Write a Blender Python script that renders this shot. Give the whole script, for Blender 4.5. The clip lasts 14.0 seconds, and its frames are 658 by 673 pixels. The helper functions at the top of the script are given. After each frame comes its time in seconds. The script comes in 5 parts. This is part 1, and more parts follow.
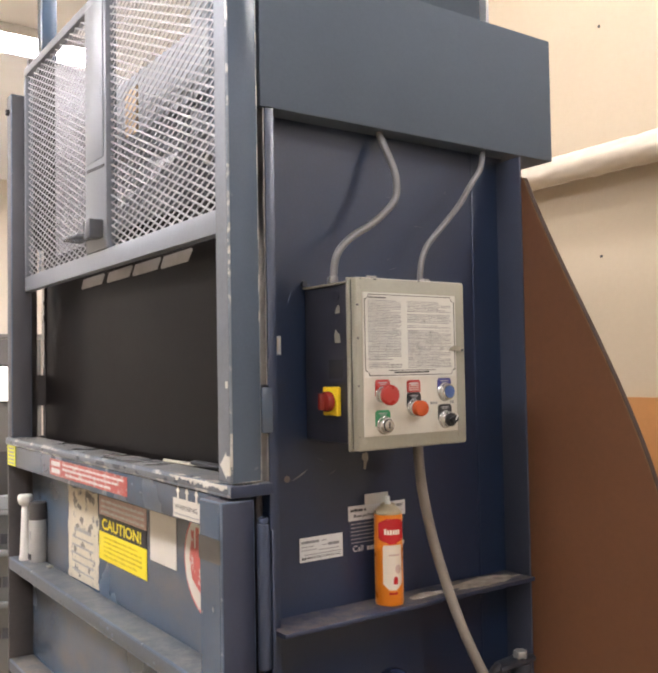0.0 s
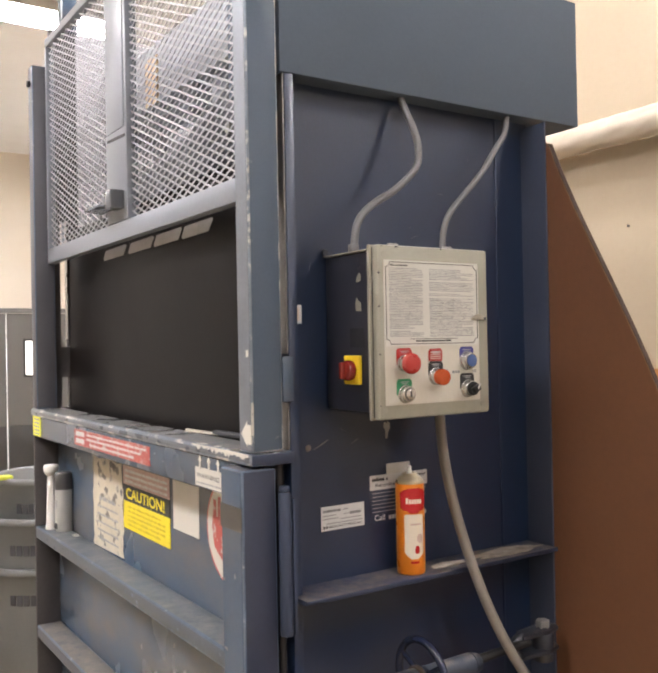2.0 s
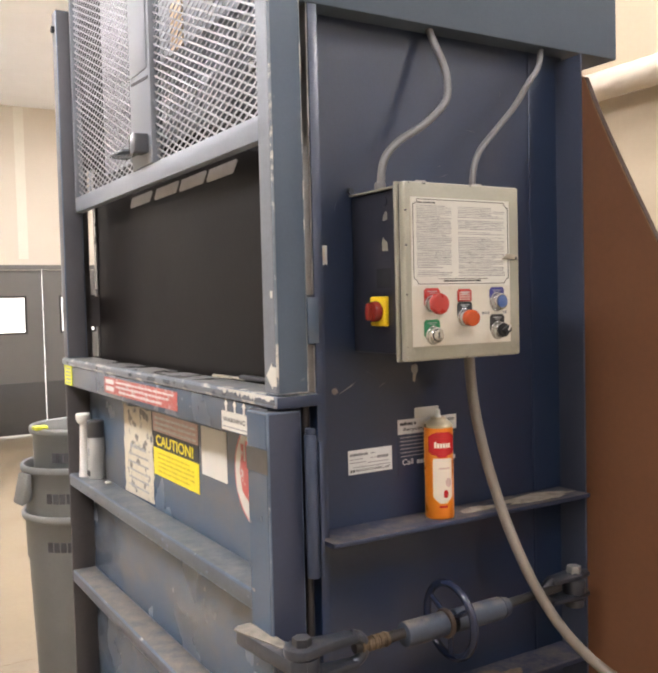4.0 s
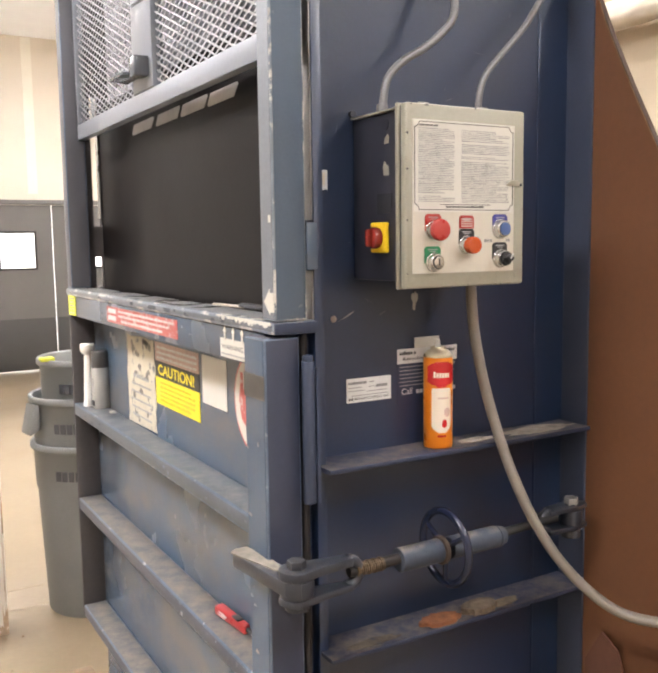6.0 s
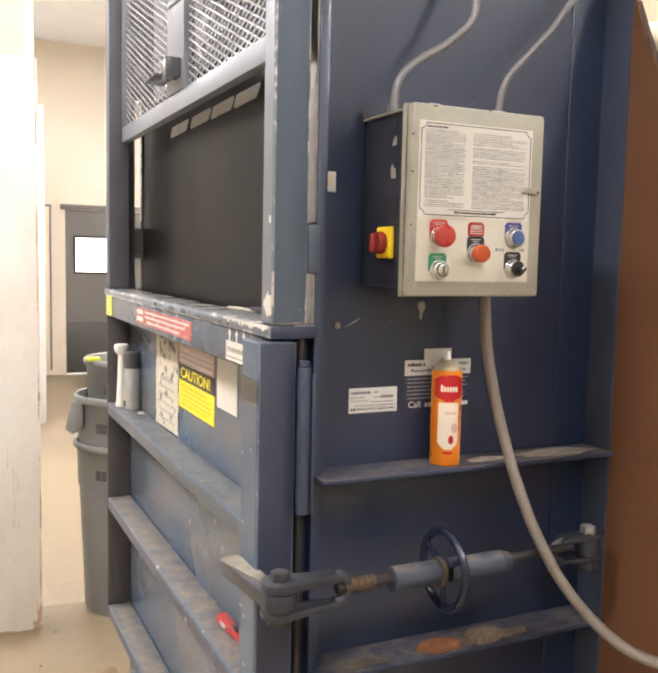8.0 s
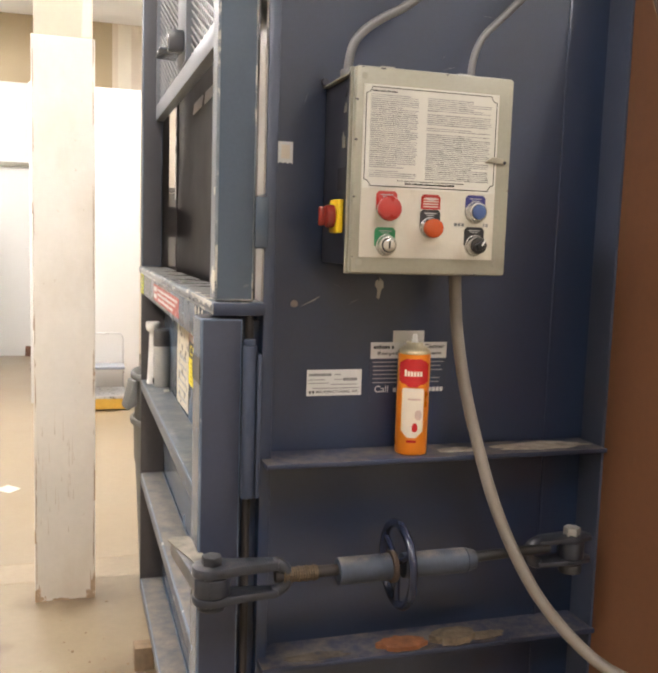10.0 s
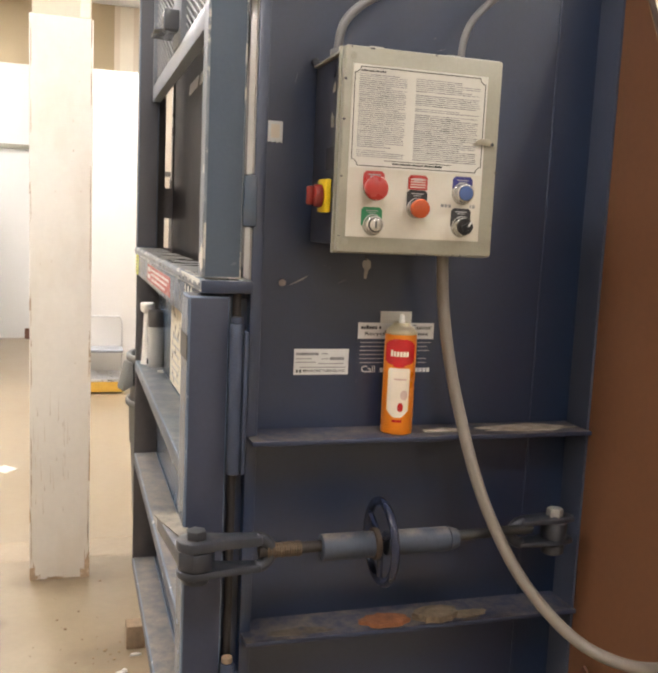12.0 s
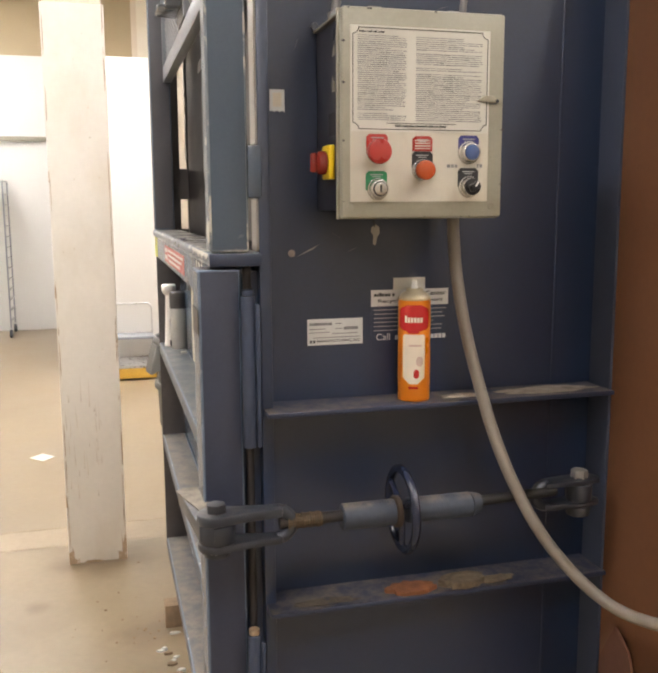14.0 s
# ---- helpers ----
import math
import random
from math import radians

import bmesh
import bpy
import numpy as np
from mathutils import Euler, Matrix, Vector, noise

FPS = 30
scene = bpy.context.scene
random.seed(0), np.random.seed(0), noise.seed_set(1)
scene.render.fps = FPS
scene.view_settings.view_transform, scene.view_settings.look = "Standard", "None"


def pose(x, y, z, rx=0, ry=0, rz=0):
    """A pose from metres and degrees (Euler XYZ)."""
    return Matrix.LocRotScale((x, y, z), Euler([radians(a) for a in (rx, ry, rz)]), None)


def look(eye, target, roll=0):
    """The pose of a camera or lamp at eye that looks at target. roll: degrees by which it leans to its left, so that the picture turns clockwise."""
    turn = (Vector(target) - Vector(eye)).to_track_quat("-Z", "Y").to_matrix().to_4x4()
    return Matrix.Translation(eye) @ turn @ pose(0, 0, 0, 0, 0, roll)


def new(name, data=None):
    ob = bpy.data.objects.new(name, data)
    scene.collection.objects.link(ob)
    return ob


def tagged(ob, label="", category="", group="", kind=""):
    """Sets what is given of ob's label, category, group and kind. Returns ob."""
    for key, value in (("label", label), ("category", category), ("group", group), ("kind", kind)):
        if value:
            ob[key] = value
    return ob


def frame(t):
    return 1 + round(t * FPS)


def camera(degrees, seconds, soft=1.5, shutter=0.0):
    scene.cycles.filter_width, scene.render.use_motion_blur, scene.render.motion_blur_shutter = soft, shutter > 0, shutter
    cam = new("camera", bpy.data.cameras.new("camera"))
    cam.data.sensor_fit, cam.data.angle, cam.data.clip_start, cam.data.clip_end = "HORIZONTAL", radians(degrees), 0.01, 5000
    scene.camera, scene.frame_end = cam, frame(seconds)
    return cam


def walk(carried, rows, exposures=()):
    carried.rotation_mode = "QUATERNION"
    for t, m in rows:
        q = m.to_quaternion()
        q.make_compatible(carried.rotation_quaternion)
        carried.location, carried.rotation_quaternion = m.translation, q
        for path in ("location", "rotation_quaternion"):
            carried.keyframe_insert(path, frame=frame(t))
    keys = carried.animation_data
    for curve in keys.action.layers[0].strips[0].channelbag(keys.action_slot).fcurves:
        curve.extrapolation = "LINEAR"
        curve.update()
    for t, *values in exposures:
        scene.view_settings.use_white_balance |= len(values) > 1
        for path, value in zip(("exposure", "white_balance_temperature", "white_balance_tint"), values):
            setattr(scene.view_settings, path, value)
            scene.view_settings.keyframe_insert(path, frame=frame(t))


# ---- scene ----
cam = camera(42.9, 14.0, soft=2.6)
PATH = [
    (0, (0.045, 0.043, 1.931), (1.197, 1.676, 2.008), -1.0),
    (0.5, (0.049, 0.046, 1.928), (1.186, 1.69, 1.988), -1.0),
    (1, (0.048, 0.045, 1.925), (1.172, 1.699, 1.97), -1.2),
    (1.5, (0.05, 0.052, 1.923), (1.166, 1.712, 1.954), -1.0),
    (2, (0.057, 0.05, 1.919), (1.162, 1.717, 1.936), -1.1),
    (2.5, (0.061, 0.05, 1.915), (1.15, 1.728, 1.913), -1.2),
    (3, (0.07, 0.054, 1.908), (1.136, 1.747, 1.891), -1.3),
    (3.2, (0.074, 0.058, 1.903), (1.126, 1.759, 1.879), -1.3),
    (5.5, (0.114, 0.077, 1.862), (1.133, 1.785, 1.651), -0.8),
    (6, (0.121, 0.072, 1.855), (1.123, 1.789, 1.631), -0.8),
    (6.5, (0.142, 0.059, 1.852), (1.123, 1.789, 1.64), -0.7),
    (7, (0.198, 0.045, 1.845), (1.118, 1.811, 1.656), -0.1),
    (7.2, (0.214, 0.039, 1.836), (1.113, 1.816, 1.649), 0.3),
    (9.3, (0.477, 0.070, 1.827), (1.187, 1.943, 1.613), 2.4),
    (9.5, (0.526, 0.049, 1.8245), (1.192, 1.937, 1.595), 2.7),
    (10, (0.602, 0.004, 1.818), (1.192, 1.902, 1.59), 1.8),
    (10.5, (0.614, -0.022, 1.824), (1.172, 1.89, 1.643), 1.4),
    (11, (0.616, -0.023, 1.819), (1.174, 1.891, 1.661), 1.1),
    (11.5, (0.625, -0.023, 1.812), (1.186, 1.887, 1.628), 0.8),
    (12, (0.624, -0.018, 1.804), (1.212, 1.876, 1.547), 2.6),
    (12.5, (0.638, -0.02, 1.797), (1.255, 1.856, 1.483), 4.5),
    (13, (0.65, -0.016, 1.789), (1.182, 1.886, 1.475), 3.0),
    (13.5, (0.658, -0.019, 1.784), (1.172, 1.889, 1.475), 0.9),
    (14, (0.665, -0.019, 1.784), (1.177, 1.89, 1.476), -0.3),
]
walk(cam, [(t, look(eye, target, roll)) for t, eye, target, roll in PATH], [(0.0, 0.42, 6600, 13), (3.0, 0.47, 6600, 12), (5.5, 0.82, 6600, 12), (6.5, 0.91, 6600, 11), (7.0, 0.92, 6640, 11), (9.5, 0.57, 6850, 10), (10.0, 0.54, 6900, 10), (10.5, 0.34, 6930, 10), (11.0, 0.32, 6950, 10), (12.5, 0.63, 6900, 10), (13.0, 0.7, 6900, 10), (13.5, 0.4, 6950, 10), (14.0, 0.4, 6950, 10)])

# ---- light ----
world = bpy.data.worlds.new("world")
scene.world = world
world.use_nodes = True
world.node_tree.nodes["Background"].inputs[0].default_value = (1.0, 0.97, 0.92, 1)
world.node_tree.nodes["Background"].inputs[1].default_value = 0.02
LAMP_STRENGTH = 48.4


# ---- materials ----
def mat(name, colour, rough=0.6, metal=0.0, vary=0.12, scale=6.0, bump=0.1, bump_scale=60.0, dust=None, dust_amount=0.0,
        spots=None, spot_amount=0.0, spot_scale=14.0, emit=0.0, spec=0.5, smear=None, smear_scale=(1.5, 1.5, 1.5), smear_from=0.45):
    """A painted, worn or raw surface: colour varied at two scales, dust on what faces up, worn spots, fine relief."""
    m = bpy.data.materials.new(name)
    m.use_nodes = True
    nt = m.node_tree
    n, l = nt.nodes, nt.links
    b = n["Principled BSDF"]
    co = n.new("ShaderNodeTexCoord")
    big = n.new("ShaderNodeTexNoise")
    big.inputs["Scale"].default_value, big.inputs["Detail"].default_value = scale, 5
    fine = n.new("ShaderNodeTexNoise")
    fine.inputs["Scale"].default_value, fine.inputs["Detail"].default_value = bump_scale, 4
    for x in (big, fine):
        l.new(co.outputs["Object"], x.inputs["Vector"])
    add = n.new("ShaderNodeMath")
    add.operation = "MULTIPLY_ADD"
    l.new(fine.outputs["Fac"], add.inputs[0])
    add.inputs[1].default_value = 0.4
    l.new(big.outputs["Fac"], add.inputs[2])
    ramp = n.new("ShaderNodeMapRange")
    ramp.inputs["From Min"].default_value, ramp.inputs["From Max"].default_value = 0.4, 1.0
    ramp.inputs["To Min"].default_value, ramp.inputs["To Max"].default_value = 1 - vary, 1 + vary
    l.new(add.outputs[0], ramp.inputs["Value"])
    mul = n.new("ShaderNodeVectorMath")
    mul.operation = "SCALE"
    mul.inputs[0].default_value = colour
    l.new(ramp.outputs[0], mul.inputs["Scale"])
    out = mul.outputs[0]

    def mix(fac, col):
        nonlocal out
        x = n.new("ShaderNodeMix")
        x.data_type = "RGBA"
        l.new(fac, x.inputs["Factor"])
        l.new(out, x.inputs["A"])
        x.inputs["B"].default_value = (*col, 1)
        out = x.outputs["Result"]

    if smear:
        mp = n.new("ShaderNodeMapping")
        mp.inputs["Scale"].default_value = smear_scale
        l.new(co.outputs["Object"], mp.inputs["Vector"])
        sm = n.new("ShaderNodeTexNoise")
        sm.inputs["Scale"].default_value, sm.inputs["Detail"].default_value, sm.inputs["Roughness"].default_value = 1.0, 6, 0.55
        l.new(mp.outputs[0], sm.inputs["Vector"])
        sr = n.new("ShaderNodeMapRange")
        sr.interpolation_type = "SMOOTHSTEP"
        sr.inputs["From Min"].default_value, sr.inputs["From Max"].default_value, sr.inputs["To Max"].default_value = smear_from, smear_from + 0.28, smear[3]
        l.new(sm.outputs["Fac"], sr.inputs["Value"])
        mix(sr.outputs[0], smear[:3])
    if spots:
        sp = n.new("ShaderNodeTexNoise")
        sp.inputs["Scale"].default_value, sp.inputs["Detail"].default_value, sp.inputs["Roughness"].default_value = spot_scale, 8, 0.7
        l.new(co.outputs["Object"], sp.inputs["Vector"])
        r = n.new("ShaderNodeMapRange")
        r.inputs["From Min"].default_value, r.inputs["From Max"].default_value = 0.78 - 0.3 * spot_amount, 0.84 - 0.3 * spot_amount
        l.new(sp.outputs["Fac"], r.inputs["Value"])
        mix(r.outputs[0], spots)
    if dust:
        g = n.new("ShaderNodeNewGeometry")
        sep = n.new("ShaderNodeSeparateXYZ")
        l.new(g.outputs["Normal"], sep.inputs[0])
        up = n.new("ShaderNodeMapRange")
        up.inputs["From Min"].default_value, up.inputs["From Max"].default_value = 0.6, 0.95
        l.new(sep.outputs["Z"], up.inputs["Value"])
        dn = n.new("ShaderNodeTexNoise")
        dn.inputs["Scale"].default_value, dn.inputs["Detail"].default_value, dn.inputs["Roughness"].default_value = 17, 9, 0.72
        l.new(co.outputs["Object"], dn.inputs["Vector"])
        dr = n.new("ShaderNodeMapRange")
        dr.inputs["From Min"].default_value, dr.inputs["From Max"].default_value = 0.58 - 0.3 * dust_amount, 0.86 - 0.3 * dust_amount
        dr.inputs["To Max"].default_value = min(1, 0.6 + 0.4 * dust_amount)
        l.new(dn.outputs["Fac"], dr.inputs["Value"])
        m2 = n.new("ShaderNodeMath")
        m2.operation = "MULTIPLY"
        l.new(up.outputs[0], m2.inputs[0])
        l.new(dr.outputs[0], m2.inputs[1])
        mix(m2.outputs[0], dust)
    l.new(out, b.inputs["Base Color"])
    rr = n.new("ShaderNodeMapRange")
    rr.inputs["To Min"].default_value, rr.inputs["To Max"].default_value = max(0.03, rough - 0.12), min(1, rough + 0.12)
    l.new(big.outputs["Fac"], rr.inputs["Value"])
    l.new(rr.outputs[0], b.inputs["Roughness"])
    b.inputs["Metallic"].default_value = metal
    b.inputs["Specular IOR Level"].default_value = spec
    if bump:
        bp = n.new("ShaderNodeBump")
        bp.inputs["Strength"].default_value, bp.inputs["Distance"].default_value = bump, 0.004
        l.new(fine.outputs["Fac"], bp.inputs["Height"])
        l.new(bp.outputs[0], b.inputs["Normal"])
    if emit:
        b.inputs["Emission Color"].default_value = (*colour, 1)
        b.inputs["Emission Strength"].default_value = emit
    return m


DUST = (0.25, 0.205, 0.15)
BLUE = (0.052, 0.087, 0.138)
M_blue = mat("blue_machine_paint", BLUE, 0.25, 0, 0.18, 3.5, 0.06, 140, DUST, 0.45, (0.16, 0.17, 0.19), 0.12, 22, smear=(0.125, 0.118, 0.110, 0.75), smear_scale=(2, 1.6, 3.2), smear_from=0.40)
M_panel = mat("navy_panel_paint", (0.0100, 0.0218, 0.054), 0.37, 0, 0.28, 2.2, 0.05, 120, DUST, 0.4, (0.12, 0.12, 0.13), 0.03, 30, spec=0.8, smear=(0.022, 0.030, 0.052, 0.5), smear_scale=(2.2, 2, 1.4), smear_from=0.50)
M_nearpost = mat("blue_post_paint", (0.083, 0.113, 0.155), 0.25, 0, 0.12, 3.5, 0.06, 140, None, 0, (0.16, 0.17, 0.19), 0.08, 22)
# Lighter copy of the panel navy; offsets the shade on the rear flange.
M_litflange = mat("lit_flange_paint", (0.058, 0.070, 0.106), 0.40, 0, 0.12, 3.5, 0.06, 140, None, 0, (0.16, 0.17, 0.19), 0.08, 22)
# Darker copy of the machine blue: puts the shade low on the stile into colour.
M_stileshade = mat("shaded_stile_navy", (0.026, 0.032, 0.056), 0.40, 0, 0.2, 3.5, 0.06, 140, DUST, 0.4, (0.12, 0.12, 0.13), 0.1, 22)
M_farpost = mat("dull_grey_post_paint", (0.105, 0.105, 0.118), 0.45, 0, 0.15, 4, 0.06, 140, None, 0, (0.16, 0.15, 0.15), 0.1, 22)
# Raised grey: light missing behind the mesh is put into the colour.
M_inner = mat("lightened_grey_inner_steel", (0.62, 0.62, 0.64), 0.5, 0, 0.2, 6, 0.08, 80, None, 0, (0.2, 0.2, 0.2), 0.2, 14)
# Lighter than the machine blue: light from above is put into the colour.
M_cap = mat("lightened_matt_blue_paint", (0.092, 0.116, 0.147), 0.72, 0, 0.10, 2.5, 0.04, 140, DUST, 0.3, (0.13, 0.14, 0.16), 0.05, 22, spec=0.25)
M_ledge = mat("dusty_blue_steel", (0.085, 0.100, 0.118), 0.42, 0, 0.25, 9, 0.12, 90, (0.215, 0.205, 0.185), 0.55, (0.15, 0.145, 0.14), 0.2, 25)
M_sill = mat("rubbed_dusty_rail_paint", (0.105, 0.118, 0.138), 0.29, 0, 0.3, 9, 0.12, 90, (0.24, 0.222, 0.19), 0.75, (0.36, 0.35, 0.33), 0.42, 13)
M_tag = mat("dull_pale_plug", (0.24, 0.20, 0.18), 0.4, 0.3, 0.2, 40, 0.05, 120)
M_browngrey = mat("dark_brown_grey_paint", (0.068, 0.061, 0.060), 0.6, 0, 0.25, 6, 0.08, 90, None, 0, (0.10, 0.085, 0.07), 0.2, 18)
M_rubbed = mat("rubbed_grey_paper", (0.20, 0.185, 0.165), 0.8, 0, 0.4, 60, 0.1, 90)
M_sideledge = mat("dusty_navy_steel", (0.022, 0.03, 0.06), 0.6, 0, 0.2, 5, 0.12, 90, (0.17, 0.135, 0.095), 0.58, (0.10, 0.09, 0.08), 0.3, 25)
M_rib = mat("thickly_dusty_blue_steel", (0.085, 0.090, 0.108), 0.55, 0, 0.25, 9, 0.2, 90, (0.215, 0.185, 0.150), 0.85, (0.15, 0.145, 0.14), 0.2, 25)
M_edge = mat("worn_paint_edge", (0.10, 0.135, 0.185), 0.35, 0.2, 0.3, 9, 0.1, 90, None, 0, (0.50, 0.50, 0.49), 0.62, 16)
M_bright = mat("bare_worn_edge", (0.20, 0.235, 0.28), 0.32, 0.4, 0.3, 9, 0.1, 90, None, 0, (0.68, 0.66, 0.62), 0.85, 14)
M_tape = mat("dark_worn_tape", (0.07, 0.062, 0.052), 0.6, 0, 0.3, 14, 0.05, 60)
M_oblong = mat("pale_grey_oblong", (0.40, 0.385, 0.37), 0.35, 0, 0.2, 10, 0.05, 60)
M_gate = mat("grey_blue_gate_paint", (0.235, 0.255, 0.285), 0.38, 0.0, 0.12, 4, 0.05, 120, DUST, 0.3)
M_mesh = mat("galvanised_mesh", (0.36, 0.36, 0.37), 0.5, 0.5, 0.15, 20, 0.05, 200)
M_black = mat("black_platen_steel", (0.0080, 0.0066, 0.0064), 0.34, 0, 0.3, 2.5, 0.03, 60, spec=0.07, smear=(0.016, 0.013, 0.011, 0.6), smear_scale=(1, 2.5, 1.4), smear_from=0.5)
M_dark = mat("dark_inner_steel", (0.03, 0.03, 0.034), 0.6, 0, 0.25, 5, 0.1, 60)
M_dullstrip = mat("dull_rubbed_strip", (0.36, 0.34, 0.315), 0.33, 0.75, 0.3, 9, 0.1, 90, None, 0, (0.26, 0.20, 0.16), 0.2, 16)
M_worn = mat("bare_worn_steel", (0.36, 0.345, 0.315), 0.3, 0.9, 0.2, 14, 0.1, 120)
M_steel = mat("grey_cast_steel", (0.046, 0.050, 0.062), 0.36, 0.4, 0.30, 16, 0.12, 80, DUST, 0.22, (0.2, 0.11, 0.06), 0.15, 30)
M_sleeve = mat("pale_blue_sleeve_paint", (0.034, 0.043, 0.062), 0.62, 0.0, 0.4, 14, 0.12, 100, DUST, 0.5, (0.11, 0.11, 0.11), 0.3, 24)
M_wheel = mat("glossy_dark_blue_enamel", (0.013, 0.018, 0.038), 0.2, 0.0, 0.15, 10, 0.02, 100)
M_rust = mat("rusty_thread_steel", (0.058, 0.040, 0.028), 0.75, 0.3, 0.4, 30, 0.4, 150)
M_thread = mat("tan_crusted_thread_steel", (0.092, 0.062, 0.035), 0.6, 0.3, 0.6, 60, 0.4, 150, None, 0, (0.05, 0.035, 0.025), 0.5, 60)
M_rustflat = mat("orange_rust", (0.20, 0.075, 0.03), 0.85, 0, 0.5, 40, 0.4, 150)
M_crust = mat("dried_dirt", (0.165, 0.125, 0.085), 0.9, 0, 0.5, 30, 0.4, 120)
M_thincrust = mat("thin_dried_dirt", (0.105, 0.085, 0.062), 0.9, 0, 0.6, 26, 0.4, 120, None, 0, (0.05, 0.05, 0.06), 0.6, 30)
M_scratchpaint = mat("scratched_primer", (0.12, 0.125, 0.15), 0.6, 0, 0.3, 40, 0.0)
M_oldrod = mat("dark_brown_rod", (0.022, 0.018, 0.017), 0.7, 0.2, 0.3, 20, 0.2, 120)
M_greybolt = mat("grey_zinc_bolt", (0.30, 0.29, 0.27), 0.4, 0.4, 0.2, 20, 0.1, 120)
M_hinge = mat("hinge_blue_paint", (0.040, 0.053, 0.088), 0.40, 0.1, 0.15, 12, 0.05, 120, None, 0, (0.2, 0.2, 0.2), 0.15, 30)
M_lid = mat("grey_beige_enclosure_paint", (0.300, 0.286, 0.228), 0.42, 0, 0.12, 7, 0.03, 160, None, 0, (0.20, 0.175, 0.135), 0.36, 14, smear=(0.235, 0.21, 0.165, 0.6), smear_scale=(9, 4, 14), smear_from=0.52)
M_latch = mat("tarnished_latch_steel", (0.30, 0.27, 0.205), 0.45, 0.1, 0.3, 40, 0.1, 120)
M_face = mat("white_label_plate", (0.545, 0.51, 0.43), 0.45, 0, 0.05, 10, 0.02, 160, None, 0, (0.34, 0.28, 0.21), 0.04, 60, smear=(0.40, 0.33, 0.245, 0.6), smear_scale=(26, 2, 9), smear_from=0.56)
M_paper = mat("white_printed_paper", (0.585, 0.565, 0.505), 0.55, 0, 0.05, 12, 0.03, 120)
M_sticker = mat("white_sticker_vinyl", (0.62, 0.62, 0.60), 0.4, 0, 0.08, 20, 0.03, 120, None, 0, (0.35, 0.33, 0.3), 0.15, 30)
M_oldpaper = mat("scuffed_yellowed_paper", (0.56, 0.51, 0.40), 0.7, 0, 0.15, 18, 0.1, 80, None, 0, (0.14, 0.14, 0.15), 0.75, 20)
M_ink = mat("black_ink", (0.02, 0.02, 0.022), 0.6, 0, 0.1, 30, 0.0)
M_greyink = mat("grey_print", (0.33, 0.33, 0.33), 0.6, 0, 0.25, 120, 0.0)
M_yellowprint = mat("olive_print", (0.60, 0.48, 0.02), 0.5, 0, 0.2, 60, 0)
M_red = mat("red_plastic", (0.37, 0.036, 0.030), 0.3, 0, 0.08, 20, 0.02)
M_knob = mat("dark_red_plastic", (0.20, 0.022, 0.016), 0.15, 0, 0.08, 20, 0.02)
M_redvinyl = mat("red_vinyl", (0.43, 0.085, 0.072), 0.5, 0, 0.15, 20, 0.02, 100, None, 0, (0.5, 0.42, 0.39), 0.8, 40)
M_orange = mat("orange_plastic", (0.40, 0.068, 0.020), 0.25, 0, 0.08, 20, 0.02)
M_bluebtn = mat("blue_plastic", (0.055, 0.10, 0.24), 0.3, 0, 0.08, 20, 0.02)
M_purple = mat("violet_blue_label", (0.04, 0.04, 0.18), 0.4, 0, 0.1, 20, 0.0)
M_green = mat("green_label", (0.02, 0.20, 0.08), 0.4, 0, 0.1, 20, 0.0)
M_blackpl = mat("black_plastic", (0.015, 0.015, 0.016), 0.35, 0, 0.1, 20, 0.02)
M_greycap = mat("dark_grey_plastic", (0.06, 0.056, 0.055), 0.45, 0, 0.1, 20, 0.02)
M_boxside = mat("black_navy_enclosure_paint", (0.019, 0.020, 0.030), 0.42, 0, 0.3, 6, 0.04, 120, None, 0, (0.07, 0.066, 0.07), 0.25, 22, spec=0.8)
M_chrome = mat("chrome_bezel", (0.60, 0.60, 0.59), 0.2, 1.0, 0.05, 20, 0.0)
M_yellow = mat("yellow_plastic", (0.75, 0.52, 0.02), 0.4, 0, 0.08, 20, 0.02)
M_yellowvinyl = mat("yellow_vinyl", (0.80, 0.66, 0.02), 0.45, 0, 0.08, 14, 0.02)
M_limevinyl = mat("lime_vinyl", (0.70, 0.70, 0.03), 0.45, 0, 0.1, 14, 0.02)
M_orangelabel = mat("faded_orange_label", (0.55, 0.40, 0.24), 0.5, 0, 0.15, 20, 0.02)
M_postsheen = mat("silver_sheen_paint", (0.15, 0.165, 0.19), 0.42, 0.3, 0.2, 12, 0.05, 120, None, 0, (0.16, 0.18, 0.22), 0.35, 14)
M_pink = mat("faded_pink_print", (0.50, 0.36, 0.31), 0.55, 0, 0.2, 30, 0.03)
M_can = mat("orange_can_paint", (0.66, 0.19, 0.012), 0.30, 0.15, 0.05, 12, 0.01)
M_canred = mat("red_can_band", (0.47, 0.025, 0.028), 0.25, 0.1, 0.05, 12, 0.01)
M_canwhite = mat("cream_can_label", (0.66, 0.58, 0.47), 0.35, 0, 0.05, 14, 0.01)
M_cansilver = mat("grey_white_can_print", (0.42, 0.42, 0.40), 0.35, 0.2, 0.1, 18, 0.02)
M_tin = mat("tinplate", (0.52, 0.44, 0.30), 0.3, 0.55, 0.1, 14, 0.02)
